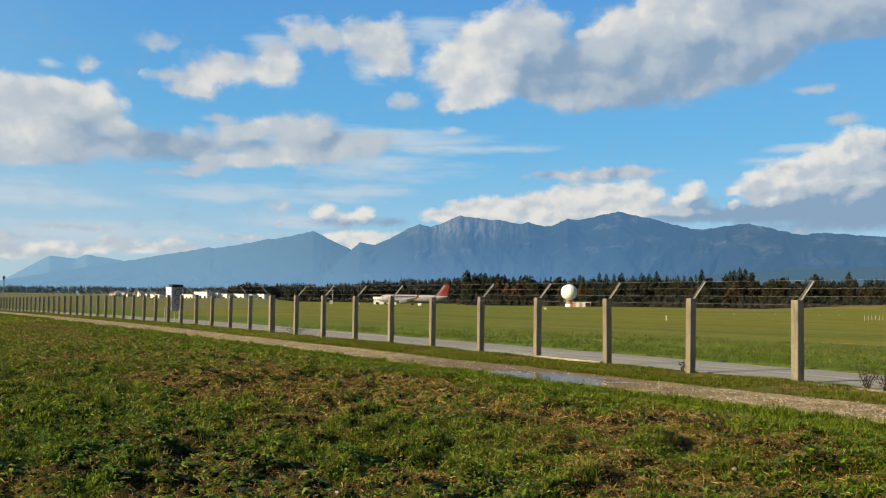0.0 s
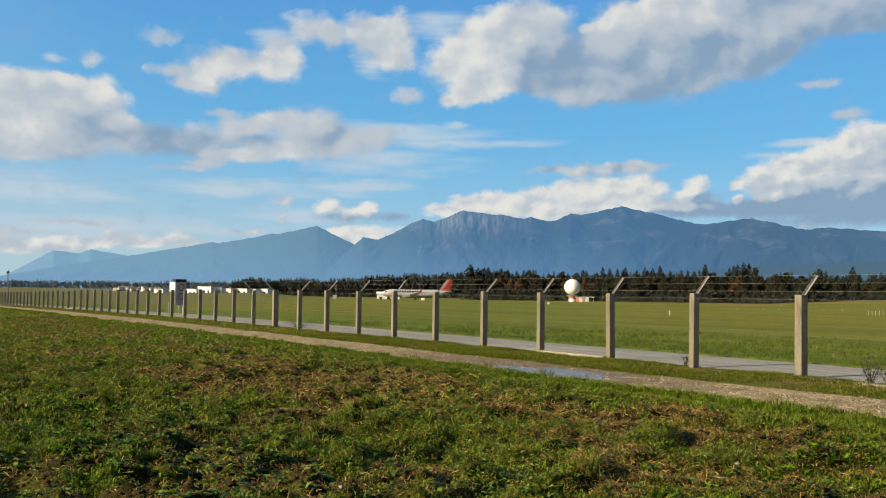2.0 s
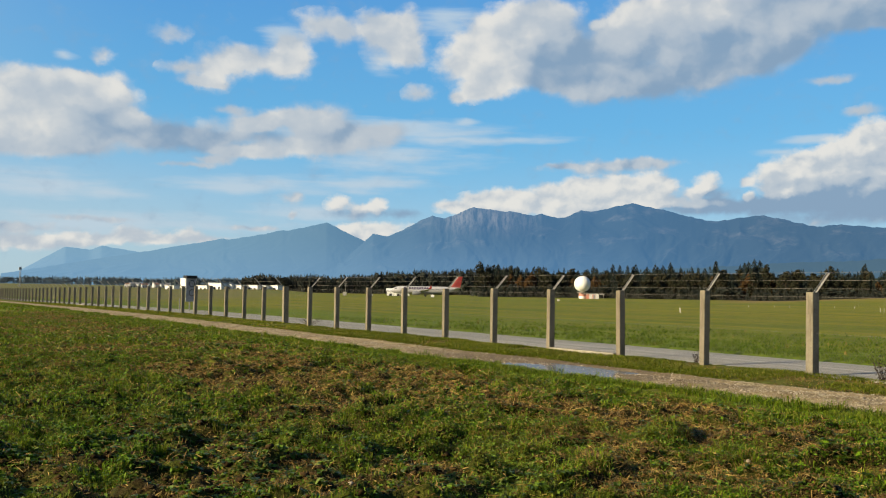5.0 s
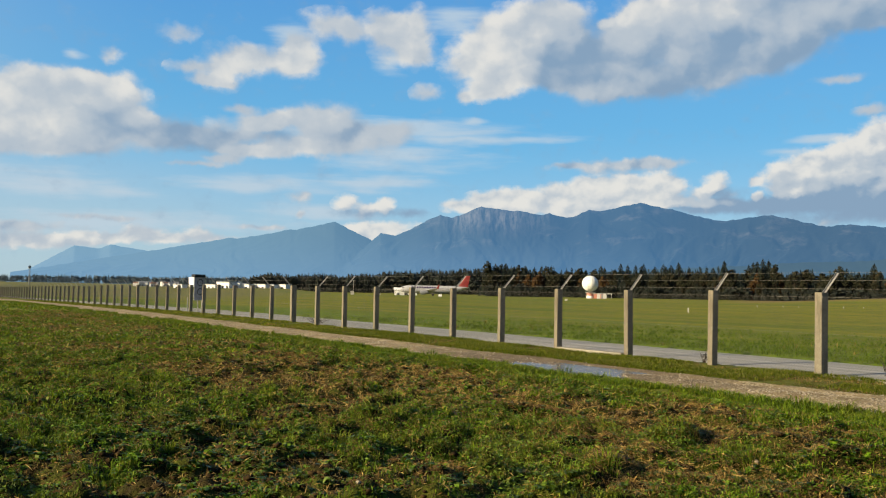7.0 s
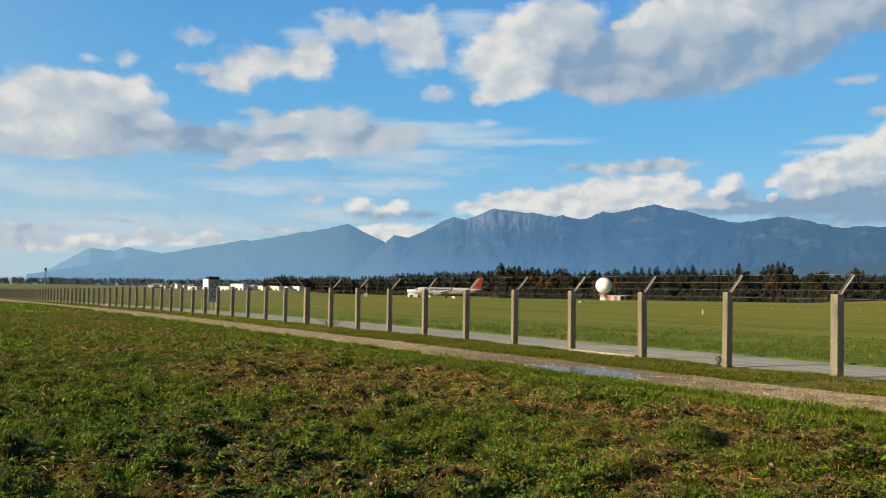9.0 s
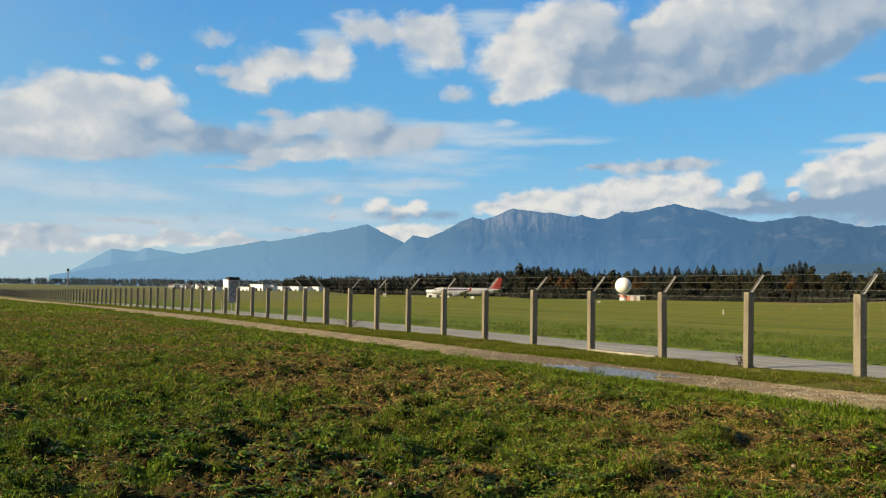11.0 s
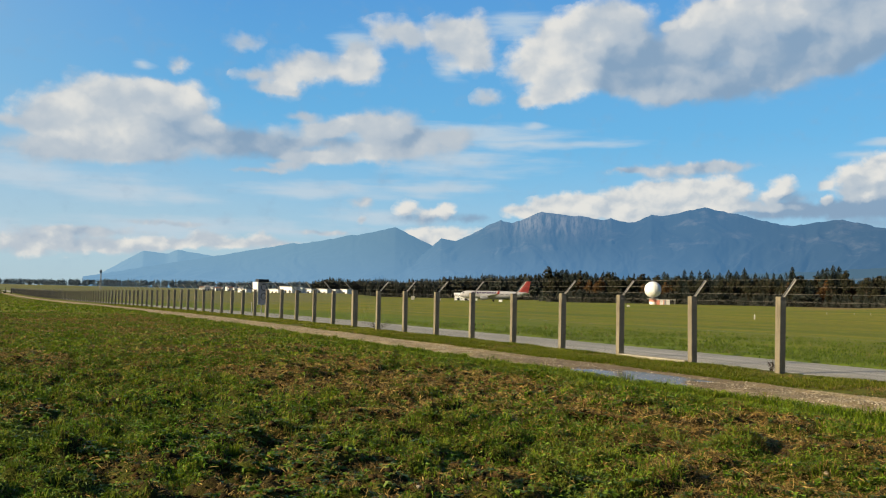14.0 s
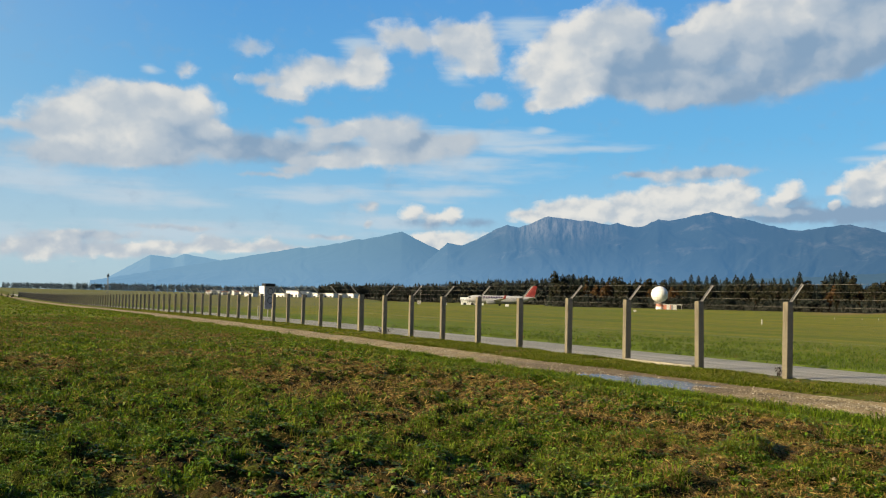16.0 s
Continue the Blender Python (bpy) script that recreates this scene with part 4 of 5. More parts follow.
def build_fence():
    fence = thing("fence", "long chain link fence on concrete posts with barbed wire arms", "fence", pose(FENCE_X, FENCE_Y, 0))
    rng = random.Random(5)
    plain, thick = post_mesh(0.155, 0.205, POST_H, "post"), post_mesh(0.23, 0.27, POST_H + 0.03, "brace_post")
    arms, net = {1: arm_mesh(1), -1: arm_mesh(-1)}, netting_mesh()
    for i in range(FIRST, LAST + 1):
        big = i == BRACE
        m = pose(rng.uniform(-0.02, 0.02), i * GAP + rng.uniform(-0.03, 0.03), rng.uniform(-0.025, 0.02) + lay(FENCE_X, FENCE_Y + i * GAP), rng.uniform(-0.5, 0.5), rng.uniform(-0.5, 0.5), rng.uniform(-2, 2))
        if i == 0:
            m = m @ Matrix.Diagonal((1.18, 1.15, 1.0, 1))
        p = part("brace_post" if big else "post", thick if big else plain, None, fence, "stout concrete corner post" if big else "weathered concrete fence post", m=m)
        part("arm", arms[1 if i < BRACE else -1], None, p, "slanting galvanised steel arm")
        if i < LAST:
            part("netting", net, None, fence, "wire chain link netting", m=pose(-POST_W / 2 - 0.008, i * GAP, lay(FENCE_X, FENCE_Y + (i + 0.5) * GAP)))

    def strand(name, x, z, i0, i1, r):
        """One long three-sided wire that follows the ground from post to post."""
        v, f = [], []
        for i in range(i0, i1 + 1):
            h = z + lay(FENCE_X, FENCE_Y + i * GAP)
            v += [(x + math.cos(k * 2.0944) * r, i * GAP, h + math.sin(k * 2.0944) * r) for k in range(3)]
        for n in range(i1 - i0):
            f += [(3 * n + k, 3 * n + (k + 1) % 3, 3 * n + 3 + (k + 1) % 3, 3 * n + 3 + k) for k in range(3)]
        part(name, mesh_of(name, v, f, M_WIRE), None, fence)

    for side, i0, i1 in ((1, FIRST, BRACE), (-1, BRACE, LAST)):
        for k in (0.3, 0.63, 0.96):
            strand("barbed_wire", side * (0.03 + 0.52 * k), POST_H - 0.10 + 0.56 * k, i0, i1, 0.0022)
    for z in (0.12, 0.92, 1.72):
        strand("tension_wire", -POST_W / 2 - 0.012, z, FIRST, LAST, 0.0019)


build_fence()

bm = bmesh.new()
box(bm, (0.26, 2.78, 0.20), (0, 0, 0), 0.02)
sill = new("concrete_base", bm_mesh("concrete_base", bm, M_PALE))
sill.matrix_basis = pose(FENCE_X - 0.02, FENCE_Y + 2.5 * GAP, -0.03)
tagged(sill, "low concrete beam at the foot of the fence", "beam")
for bay, lift in ((-0.5, -0.085), (27.5, -0.03)):
    copy_thing(sill, pose(FENCE_X - 0.02, FENCE_Y + bay * GAP, lift + lay(FENCE_X, FENCE_Y + bay * GAP)))


# ---------------------------------------------------------------- airliner
def loft(bm, rings):
    """Skins a row of rings of equal count and closes both ends."""
    rows = [[bm.verts.new(p) for p in ring] for ring in rings]
    n = len(rows[0])
    for a, b in zip(rows, rows[1:]):
        for k in range(n):
            bm.faces.new((a[k], a[(k + 1) % n], b[(k + 1) % n], b[k]))
    bm.faces.new(rows[0][::-1])
    bm.faces.new(rows[-1])
    return bm


def foil(bm, root, tip, chord0, chord1, thick, span_axis):
    """A tapered wing from root to tip (leading edge points), chord running backwards (-x)."""
    rings = []
    for t in (0.0, 0.35, 0.7, 1.0):
        p = Vector(root).lerp(Vector(tip), t)
        c = chord0 + (chord1 - chord0) * t
        ring = []
        for u, h in ((0, 0), (0.12, 0.5), (0.4, 0.6), (0.75, 0.3), (1, 0.02), (0.7, -0.2), (0.35, -0.4), (0.1, -0.35)):
            off = thick * c * h
            ring.append(p + Vector((-u * c, off if span_axis == "z" else 0, 0 if span_axis == "z" else off)))
        rings.append(ring)
    return loft(bm, rings)


def ring_x(x, z, ry, rz, n=20):
    return [Vector((x, ry * math.cos(2 * math.pi * k / n), z + rz * math.sin(2 * math.pi * k / n))) for k in range(n)]


def build_airliner():
    ground = -1.02
    plane = thing("airliner", "white twin-engine airliner with a red tail fin on the taxiway", "airplane", pose(232.1, 378.1, ground, 0, 0, 149.0) @ Matrix.Diagonal((0.93, 0.93, 0.93, 1)))
    L = 37.6
    prof = [(0, 0.05, -0.55), (0.35, 0.55, -0.45), (1.0, 1.0, -0.3), (2.2, 1.5, -0.12), (3.8, 1.85, -0.02), (5.5, 1.98, 0), (25, 1.98, 0), (29, 1.75, 0.18), (33, 1.2, 0.6), (36, 0.65, 1.0), (37.4, 0.25, 1.2), (37.6, 0.1, 1.25)]
    bm = bmesh.new()
    loft(bm, [ring_x(L / 2 - x, 3.55 + dz, r, r * 1.04) for x, r, dz in prof])
    body = part("fuselage", bm, M_HULL, plane, "white fuselage", smooth=True)
    bm = bmesh.new()
    for side in (1, -1):
        box(bm, (1.0, 0.06, 0.55), (L / 2 - 2.55, side * 1.5, 4.35), 0.02, Matrix.Rotation(radians(-22 * side), 4, "Z"))
    box(bm, (0.1, 2.2, 0.5), (L / 2 - 1.95, 0, 4.3), 0.02, Matrix.Rotation(radians(-35), 4, "Y"))
    part("windscreen", bm, M_GLASSY, body, "dark cockpit windows")
    bm = bmesh.new()
    box(bm, (0.26, 0.03, 0.36), (0, 0, 0), 0.01)
    pane = bm_mesh("window", bm, M_GLASSY)
    for k in range(40):
        part("window", pane, None, body, m=pose(12.2 - k * 0.68, 1.975, 4.0))
    # lettering as plain bars
    bm = bmesh.new()
    box(bm, (0.9, 0.04, 1.0), (0, 0, 0), 0.01)
    bar = bm_mesh("lettering_bar", bm, M_LETTER)
    for k in range(10):
        part("lettering_bar", bar, None, body, "dark violet bar of lettering", m=pose(11.3 - k * 1.35, 1.93, 4.62, -18))
    bm = bmesh.new()
    foil(bm, (L / 2 - 32.0, 0, 5.0), (L / 2 - 36.4, 0, 11.2), 5.4, 2.2, 0.10, "z")
    part("tail_fin", bm, M_TAIL, plane, "red tail fin")
    for side in (1, -1):
        bm = bmesh.new()
        foil(bm, (L / 2 - 12.6, side * 1.4, 2.75), (L / 2 - 20.0, side * 16.9, 4.1), 6.6, 1.6, 0.13, "y")
        wing = part("wing", bm, M_HULL, plane, "swept white wing")
        bm = bmesh.new()
        foil(bm, (L / 2 - 20.0, side * 16.9, 4.1), (L / 2 - 21.2, side * 17.2, 5.9), 1.6, 0.6, 0.10, "z")
        part("winglet", bm, M_TAIL, wing, "red wing tip")
        bm = bmesh.new()
        foil(bm, (L / 2 - 33.2, side * 0.7, 4.5), (L / 2 - 36.4, side * 6.2, 4.95), 3.4, 1.3, 0.10, "y")
        part("tailplane", bm, M_HULL, plane)
        bm = bmesh.new()
        loft(bm, [ring_x(L / 2 - 11.6 - x, 1.75, r, r, 16) for x, r in ((0, 0.86), (0.3, 1.02), (1.6, 1.08), (3.0, 0.95), (4.2, 0.62), (4.9, 0.3))])
        eng = part("engine", bm, M_GREY, plane, "grey engine nacelle", smooth=True, m=pose(0, side * 5.75, 0.1))
        bm = bmesh.new()
        box(bm, (3.0, 0.25, 0.9), (L / 2 - 14.2, 0, 2.75), 0.05)
        part("pylon", bm, M_HULL, eng)
        bm = bmesh.new()
        tube(bm, (L / 2 - 11.58, 0, 1.75), (L / 2 - 11.8, 0, 1.75), 0.8, 16)
        part("intake", bm, M_DARK, eng, "dark engine intake")
        bm = bmesh.new()
        tube(bm, (L / 2 - 18.6, side * 3.8, 0.6), (L / 2 - 18.4, side * 3.5, 2.9), 0.14, 8)
        leg = part("main_gear", bm, M_STEEL, plane, "main landing gear leg")
        for off in (-0.45, 0.45):
            bm = bmesh.new()
            tube(bm, (L / 2 - 18.6, side * 3.8 + off - 0.2, 0.58), (L / 2 - 18.6, side * 3.8 + off + 0.2, 0.58), 0.58, 16)
            part("wheel", bm, M_TYRE, leg, "black tyre")
    bm = bmesh.new()
    tube(bm, (L / 2 - 5.0, 0, 0.4), (L / 2 - 5.2, 0, 2.2), 0.11, 8)
    leg = part("nose_gear", bm, M_STEEL, plane, "nose landing gear leg")
    for off in (-0.25, 0.25):
        bm = bmesh.new()
        tube(bm, (L / 2 - 5.0, off - 0.12, 0.38), (L / 2 - 5.0, off + 0.12, 0.38), 0.38, 14)
        part("wheel", bm, M_TYRE, leg, "black tyre")


build_airliner()


# ---------------------------------------------------------------- radar dome and its hut
M_FADED = surface("faded_red", blotched((0.42, 0.16, 0.11), (0.50, 0.24, 0.18), 0.9), 0.6, 0.3)


def build_radar():
    x, y = polar(41.63, 430.0)
    z = lay(x, y)
    st = thing("radar_station", "white radar dome on a red and white tower foot", "radar dome", pose(x, y, z, 0, 0, -41.6))
    bm = bmesh.new()
    bmesh.ops.create_icosphere(bm, subdivisions=4, radius=3.85, matrix=Matrix.Translation((0, 0, 6.4 - z)))
    dome = part("dome", bm, M_WHITE, st, "white faceted radome", smooth=True)
    # panel seams
    for k in range(5):
        bm = bmesh.new()
        a = radians(36 * k)
        pts = [Vector((math.cos(a) * math.sin(u), math.sin(a) * math.sin(u), math.cos(u))) * 3.87 + Vector((0, 0, 6.4 - z)) for u in np.linspace(-2.6, 2.6, 40)]
        for p0, p1 in zip(pts, pts[1:]):
            tube(bm, p0, p1, 0.035, 4)
        part("seam", bm, M_GREY, dome)
    for k, mt in enumerate((M_WHITE, M_FADED)):
        bm = bmesh.new()
        tube(bm, (0, 0, -0.3 + 1.6 * k), (0, 0, 1.3 + 1.7 * k), 1.7 - 0.1 * k, 20)
        part("tower_ring", bm, mt, st, ("white" if k == 0 else "red") + " tower ring")
    bm = bmesh.new()
    tube(bm, (0, 0, 2.75), (0, 0, 3.05), 2.5, 24)
    part("platform", bm, M_STEEL, st, "round steel platform")
    hut = thing("radar_hut", "low red and white striped equipment hut beside the dome", "hut", pose(x + 4.1, y - 3.7, z, 0, 0, -41.6))
    for k in range(4):
        bm = bmesh.new()
        box(bm, (1.5, 3.2, 2.3), (-3.0 + 1.5 * k, 0, 1.05), 0.01)
        part("wall_panel", bm, (M_FADED, M_DUSTY)[k % 2], hut, ("faded red", "white")[k % 2] + " wall panel")
    for sy in (-1.5, 1.5):
        bm = bmesh.new()
        tube(bm, (4.6, sy, -0.1), (4.6, sy, 2.25), 0.08, 8)
        part("roof_post", bm, M_STEEL, hut)
    bm = bmesh.new()
    box(bm, (9.0, 3.8, 0.22), (0.5, 0, 2.32), 0.03)
    part("roof", bm, M_DUSTY, hut, "flat pale roof")
    bm = bmesh.new()
    box(bm, (0.9, 0.08, 2.0), (0.2, -1.62, 1.0), 0.01)
    part("door", bm, M_GREY, hut)


build_radar()


# ---------------------------------------------------------------- buildings of the airport
def shed(az, r, width, depth, height, label, openings=0, roof="flat", turn=0.0, wall=None, name="airport_building", roof_mat=None):
    x, y = polar(az, r)
    b = thing(name, label, "building", pose(x, y, lay(x, y) - 0.3, 0, 0, -az + turn), name.replace("_", " ") + "s")
    wall = wall or M_WHITE
    bm = bmesh.new()
    box(bm, (width, depth, height), (0, 0, height / 2), 0.05)
    part("wall", bm, wall, b)
    bm = bmesh.new()
    if roof == "flat":
        box(bm, (width + 0.6, depth + 0.6, 0.5), (0, 0, height + 0.25), 0.05)
    else:
        rise = depth * 0.28
        loft(bm, [[Vector((sx * (width / 2 + 0.4), -depth / 2 - 0.4, height)), Vector((sx * (width / 2 + 0.4), depth / 2 + 0.4, height)), Vector((sx * (width / 2 + 0.4), 0, height + rise))] for sx in (-1, 1)])
    part("roof", bm, roof_mat or M_GREY, b)
    for k in range(openings):
        bm = bmesh.new()
        w_ = width / openings
        box(bm, (w_ * 0.36, 0.3, height * 0.45), (-width / 2 + w_ * (k + 0.5), -depth / 2 - 0.05, height * 0.27), 0.02)
        part("hangar_door" if height > 5 else "window", bm, M_DARK if k % 2 else M_GLASSY, b)
    return b


def px_az(x):
    return 33.46 + math.degrees(math.atan((x - 784) / 1560.0))


for a0, w_, h_, d_, n_, text in ((281, 10, 3.4, 10, 1, "low white shed near the airport"), (336, 18, 3.6, 14, 4, "long low white airport building"), (367, 15, 6.6, 20, 3, "tall white terminal block"),
                               (400, 14, 4.2, 14, 2, "white hangar with dark doors at the airport"), (430, 13, 4.2, 14, 2, "low white airport hangar"),
                               (448, 8, 3.6, 12, 1, "white service building at the airport"), (468, 8, 4.4, 10, 1, "small white airport building"), (386, 9, 5.2, 12, 2, "white airport block with grey roof")):
    shed(px_az(a0), 615, w_ * 0.70, d_ * 0.6, h_ * 0.56 + 0.4, text, n_, turn=-38.0, roof_mat=M_DUSTY, wall=M_WHITE)
rng = random.Random(12)
for k in range(9):
    shed(px_az(202 + 9 * k + rng.uniform(-3, 3)), 1150 + rng.uniform(-60, 60), rng.uniform(4, 7), 6, rng.uniform(3.5, 5.5), "pale village house with a tiled roof", 2, "gable", rng.uniform(-30, 30), M_DUSTY, "village_house", M_GREY if k % 3 else M_ROOF)
shed(29.75, 485, 12.4, 5, 3.0, "long white hut on the airfield", 3, "gable", 0, None, "airfield_hut", M_WHITE)


M_DULL = surface("weathered_white", blotched((0.42, 0.41, 0.36), (0.30, 0.29, 0.25), 2.0), 0.7, 0.2)


def marker(az, r, width, height, label, mast=0.0, mt=None, foot=0.15):
    x, y = polar(az, r)
    m = thing("airfield_marker", label, "marker", pose(x, y, lay(x, y) - 0.05, 0, 0, -az), "airfield markers")
    bm = bmesh.new()
    box(bm, (width, width * 0.6, height), (0, 0, foot + height / 2), 0.02)
    part("panel", bm, mt or M_DULL, m)
    bm = bmesh.new()
    tube(bm, (0, 0, -0.2), (0, 0, foot + 0.1), width * 0.16, 6)
    if mast:
        tube(bm, (width * 0.3, 0, 0), (width * 0.3, 0, mast), 0.09, 6)
        for k in range(3):
            tube(bm, (width * 0.3 - 0.8, 0, mast * (0.7 + 0.12 * k)), (width * 0.3 + 0.8, 0, mast * (0.7 + 0.12 * k)), 0.05, 5)
    part("stand", bm, M_STEEL, m)


marker(px_az(588), 420, 1.7, 1.7, "white cabin with a thin aerial mast", 7.0)
marker(px_az(636), 420, 1.2, 0.9, "small white marker box in the grass", 0)
marker(px_az(744), 400, 1.6, 1.0, "orange and white marker box in the grass", 0, M_WHITE)
marker(px_az(966), 250, 0.8, 0.5, "small white sign low in the grass")
marker(px_az(1180), 115, 0.15, 0.6, "narrow white marker post in the grass")
for k in range(6):
    marker(px_az(1530 + 6.5 * k) , 150, 0.06, 0.7, "thin white stake in the grass")
for k, a in enumerate((1300, 1345, 1372, 1450, 1485)):
    marker(px_az(a), 190, 0.09, 0.35, "thin white stake in the grass")

# far mast
x, y = polar(px_az(8), 900)
m = thing("radio_mast", "thin lattice mast far beyond the fence", "mast", pose(x, y, lay(x, y)))
bm = bmesh.new()
for q in range(3):
    a = q * 2.0944
    tube(bm, (math.cos(a) * 0.9, math.sin(a) * 0.9, 0), (math.cos(a) * 0.5, math.sin(a) * 0.5, 19), 0.16, 5)
for q in range(12):
    for k in range(3):
        a, b2 = k * 2.0944, (k + 1) * 2.0944
        tube(bm, (math.cos(a) * 0.8, math.sin(a) * 0.8, q * 1.6), (math.cos(b2) * 0.75, math.sin(b2) * 0.75, q * 1.6 + 1.6), 0.08, 4)
part("lattice", bm, M_GREY, m)
bm = bmesh.new()
box(bm, (2.2, 1.6, 2.2), (0, 0, 17.0), 0.1)
part("aerial", bm, M_GREY, m, "grey aerial drum")


# ---------------------------------------------------------------- sign cabin behind the fence
M_PANEL = surface("grey_panel", blotched((0.24, 0.25, 0.29), (0.32, 0.33, 0.36), 4.0), 0.6, 0.3)


def build_cabin():
    c = thing("guard_cabin", "narrow white cabin with dark roof and grey front", "cabin", pose(19.6, 66.2, 0.0, 0, 0, 9.0))
    bm = bmesh.new()
    box(bm, (0.84, 0.84, 0.74), (0.06, 0.02, 2.03), 0.02)
    part("body", bm, M_WHITE, c, "white painted body")
    bm = bmesh.new()
    box(bm, (0.80, 0.05, 1.72), (0.08, -0.44, 1.53), 0.01)
    front = part("front_panel", bm, M_PANEL, c, "grey front panel")
    for z in (2.0, 1.32):
        bm = bmesh.new()
        pts = [Vector((0.14 + 0.21 * math.cos(a), -0.475, z + 0.24 * math.sin(a))) for a in np.linspace(0, 2 * math.pi, 25)]
        for a, b in zip(pts, pts[1:]):
            tube(bm, a, b, 0.028, 5)
        part("ring_mark", bm, M_DARK, front, "dark ring mark")
    bm = bmesh.new()
    box(bm, (0.86, 0.6, 0.22), (0.09, -0.26, 2.50), 0.02)
    part("roof", bm, M_DARK, c, "dark flat roof")
    for dx in (-0.4, 0.4):
        for dy in (-0.3, 0.4):
            bm = bmesh.new()
            box(bm, (0.07, 0.07, 0.95), (dx, dy, 0.4), 0.008)
            part("leg", bm, M_STEEL, c)


build_cabin()


# ---------------------------------------------------------------- vegetation and litter
def surface_z(x, y):
    return land(x, y) + relief(x, y)


def blade_stuff(name, x, y, per, height, width, lean, spread, material, label, category, gen, sink=0.01, lift=0.0):
    """Tufts of bent, tapering blades, joined into one mesh. height and width: arrays, one for each tuft."""
    n = len(x)
    tx, ty = np.repeat(x, per), np.repeat(y, per)
    h = np.repeat(height, per) * gen.uniform(0.55, 1.15, n * per)
    wd = np.repeat(width, per) * gen.uniform(0.7, 1.3, n * per)
    a = gen.uniform(0, 2 * np.pi, n * per)
    sp = np.repeat(spread, per) * np.sqrt(gen.uniform(0, 1, n * per))
    bx, by = tx + np.cos(a) * sp, ty + np.sin(a) * sp
    bz = surface_z(bx, by) - sink + lift * gen.uniform(0, 1, n * per)
    a = a + gen.normal(0, 0.7, n * per)
    ln = lean * gen.uniform(0.3, 1.3, n * per) * h
    dx, dy = np.cos(a), np.sin(a)
    px_, py_ = -dy * wd * 0.5, dx * wd * 0.5
    mid, tip = 0.42, 1.0
    v = np.empty((n * per, 5, 3), np.float32)
    v[:, 0] = np.stack([bx - px_ * 0.7, by - py_ * 0.7, bz], -1)
    v[:, 1] = np.stack([bx + px_ * 0.7, by + py_ * 0.7, bz], -1)
    mx, my, mz = bx + dx * ln * 0.3, by + dy * ln * 0.3, bz + h * 0.58
    v[:, 2] = np.stack([mx - px_, my - py_, mz], -1)
    v[:, 3] = np.stack([mx + px_, my + py_, mz], -1)
    v[:, 4] = np.stack([bx + dx * ln, by + dy * ln, bz + h * np.clip(1.05 - 0.45 * lean, 0.15, 1)], -1)
    base = (np.arange(n * per) * 5)[:, None]
    f = np.concatenate([base + np.array([[0, 1, 3]]), base + np.array([[0, 3, 2]]), base + np.array([[2, 3, 4]])], 1).reshape(-1, 3)
    ob = new(name, mesh_of(name, v.reshape(-1, 3), f, material))
    return tagged(ob, label, category, kind="stuff")


def scatter(gen, r0, r1, az0, az1, density):
    area = math.pi * (r1 ** 2 - r0 ** 2) * (az1 - az0) / 360
    n = int(area * density)
    r, a = np.sqrt(gen.uniform(r0 ** 2, r1 ** 2, n)), np.radians(gen.uniform(az0, az1, n))
    return r * np.sin(a), r * np.cos(a), r


def greenness(x, y):
    """Where the field is overgrown (1) and where bare or dead (0)."""
    g = 0.46 * fbm(x * 0.33, y * 0.42, 3, 41) + 0.54 * fbm(x * 1.6, y * 1.2, 4, 43)
    band = 1.3 * sstep(x, 2.5, 6.5) * (1 - sstep(x, 8.6, 9.8))
    return sstep(g - 0.042 * band + 0.10 * sstep(x, 8.9, 10.0) * sstep(y, 4.0, 14.0), 0.41, 0.54)


def dryness(x, y):
    """Dead stalks lie thick towards the track and further out, thinly on the darker soil near by."""
    return np.maximum(sstep(x, 2.5, 7.0), sstep(y, 11.0, 20.0)) * (0.4 + 0.6 * sstep(np.hypot(x, y) + 4.0 * sstep(x, 2.5, 6.0), 7.5, 13.0))


def lumps(name, x, y, size, material, label, category, gen, flat=0.6, sink=0.25):
    """Irregular little eight-faced lumps joined into one mesh."""
    n = len(x)
    dirs = np.array([(1, 0, 0), (-1, 0, 0), (0, 1, 0), (0, -1, 0), (0, 0, 1), (0, 0, -1), (.6, .6, .55), (-.6, .6, .55), (-.6, -.6, .55), (.6, -.6, .55)], np.float32)
    tris = np.array([(0, 6, 9), (6, 4, 9), (2, 6, 0), (2, 7, 6), (7, 4, 6), (1, 7, 2), (1, 8, 7), (8, 4, 7), (3, 8, 1), (3, 9, 8), (9, 4, 8), (0, 9, 3), (5, 2, 0), (5, 1, 2), (5, 3, 1), (5, 0, 3)])
    k = len(dirs)
    a = gen.uniform(0, 2 * np.pi, n)
    s = size[:, None, None] * gen.uniform(0.65, 1.25, (n, k, 1)) * np.array([1, 1, flat])
    v = dirs[None] * s
    c, q = np.cos(a)[:, None], np.sin(a)[:, None]
    vx, vy = v[..., 0] * c - v[..., 1] * q, v[..., 0] * q + v[..., 1] * c
    z = ground_top(x, y) + size * flat * (1 - 2 * sink) * 0.5
    out = np.stack([vx + x[:, None], vy + y[:, None], v[..., 2] + z[:, None]], -1)
    f = (tris[None] + (np.arange(n) * k)[:, None, None]).reshape(-1, 3)
    ob = new(name, mesh_of(name, out.reshape(-1, 3), f, material))
    return tagged(ob, label, category, kind="stuff")


def ground_top(x, y):
    return np.where(np.abs(x - track_mid(y)) < 1.5, np.maximum(track_height(x, y), surface_z(x, y)), surface_z(x, y))


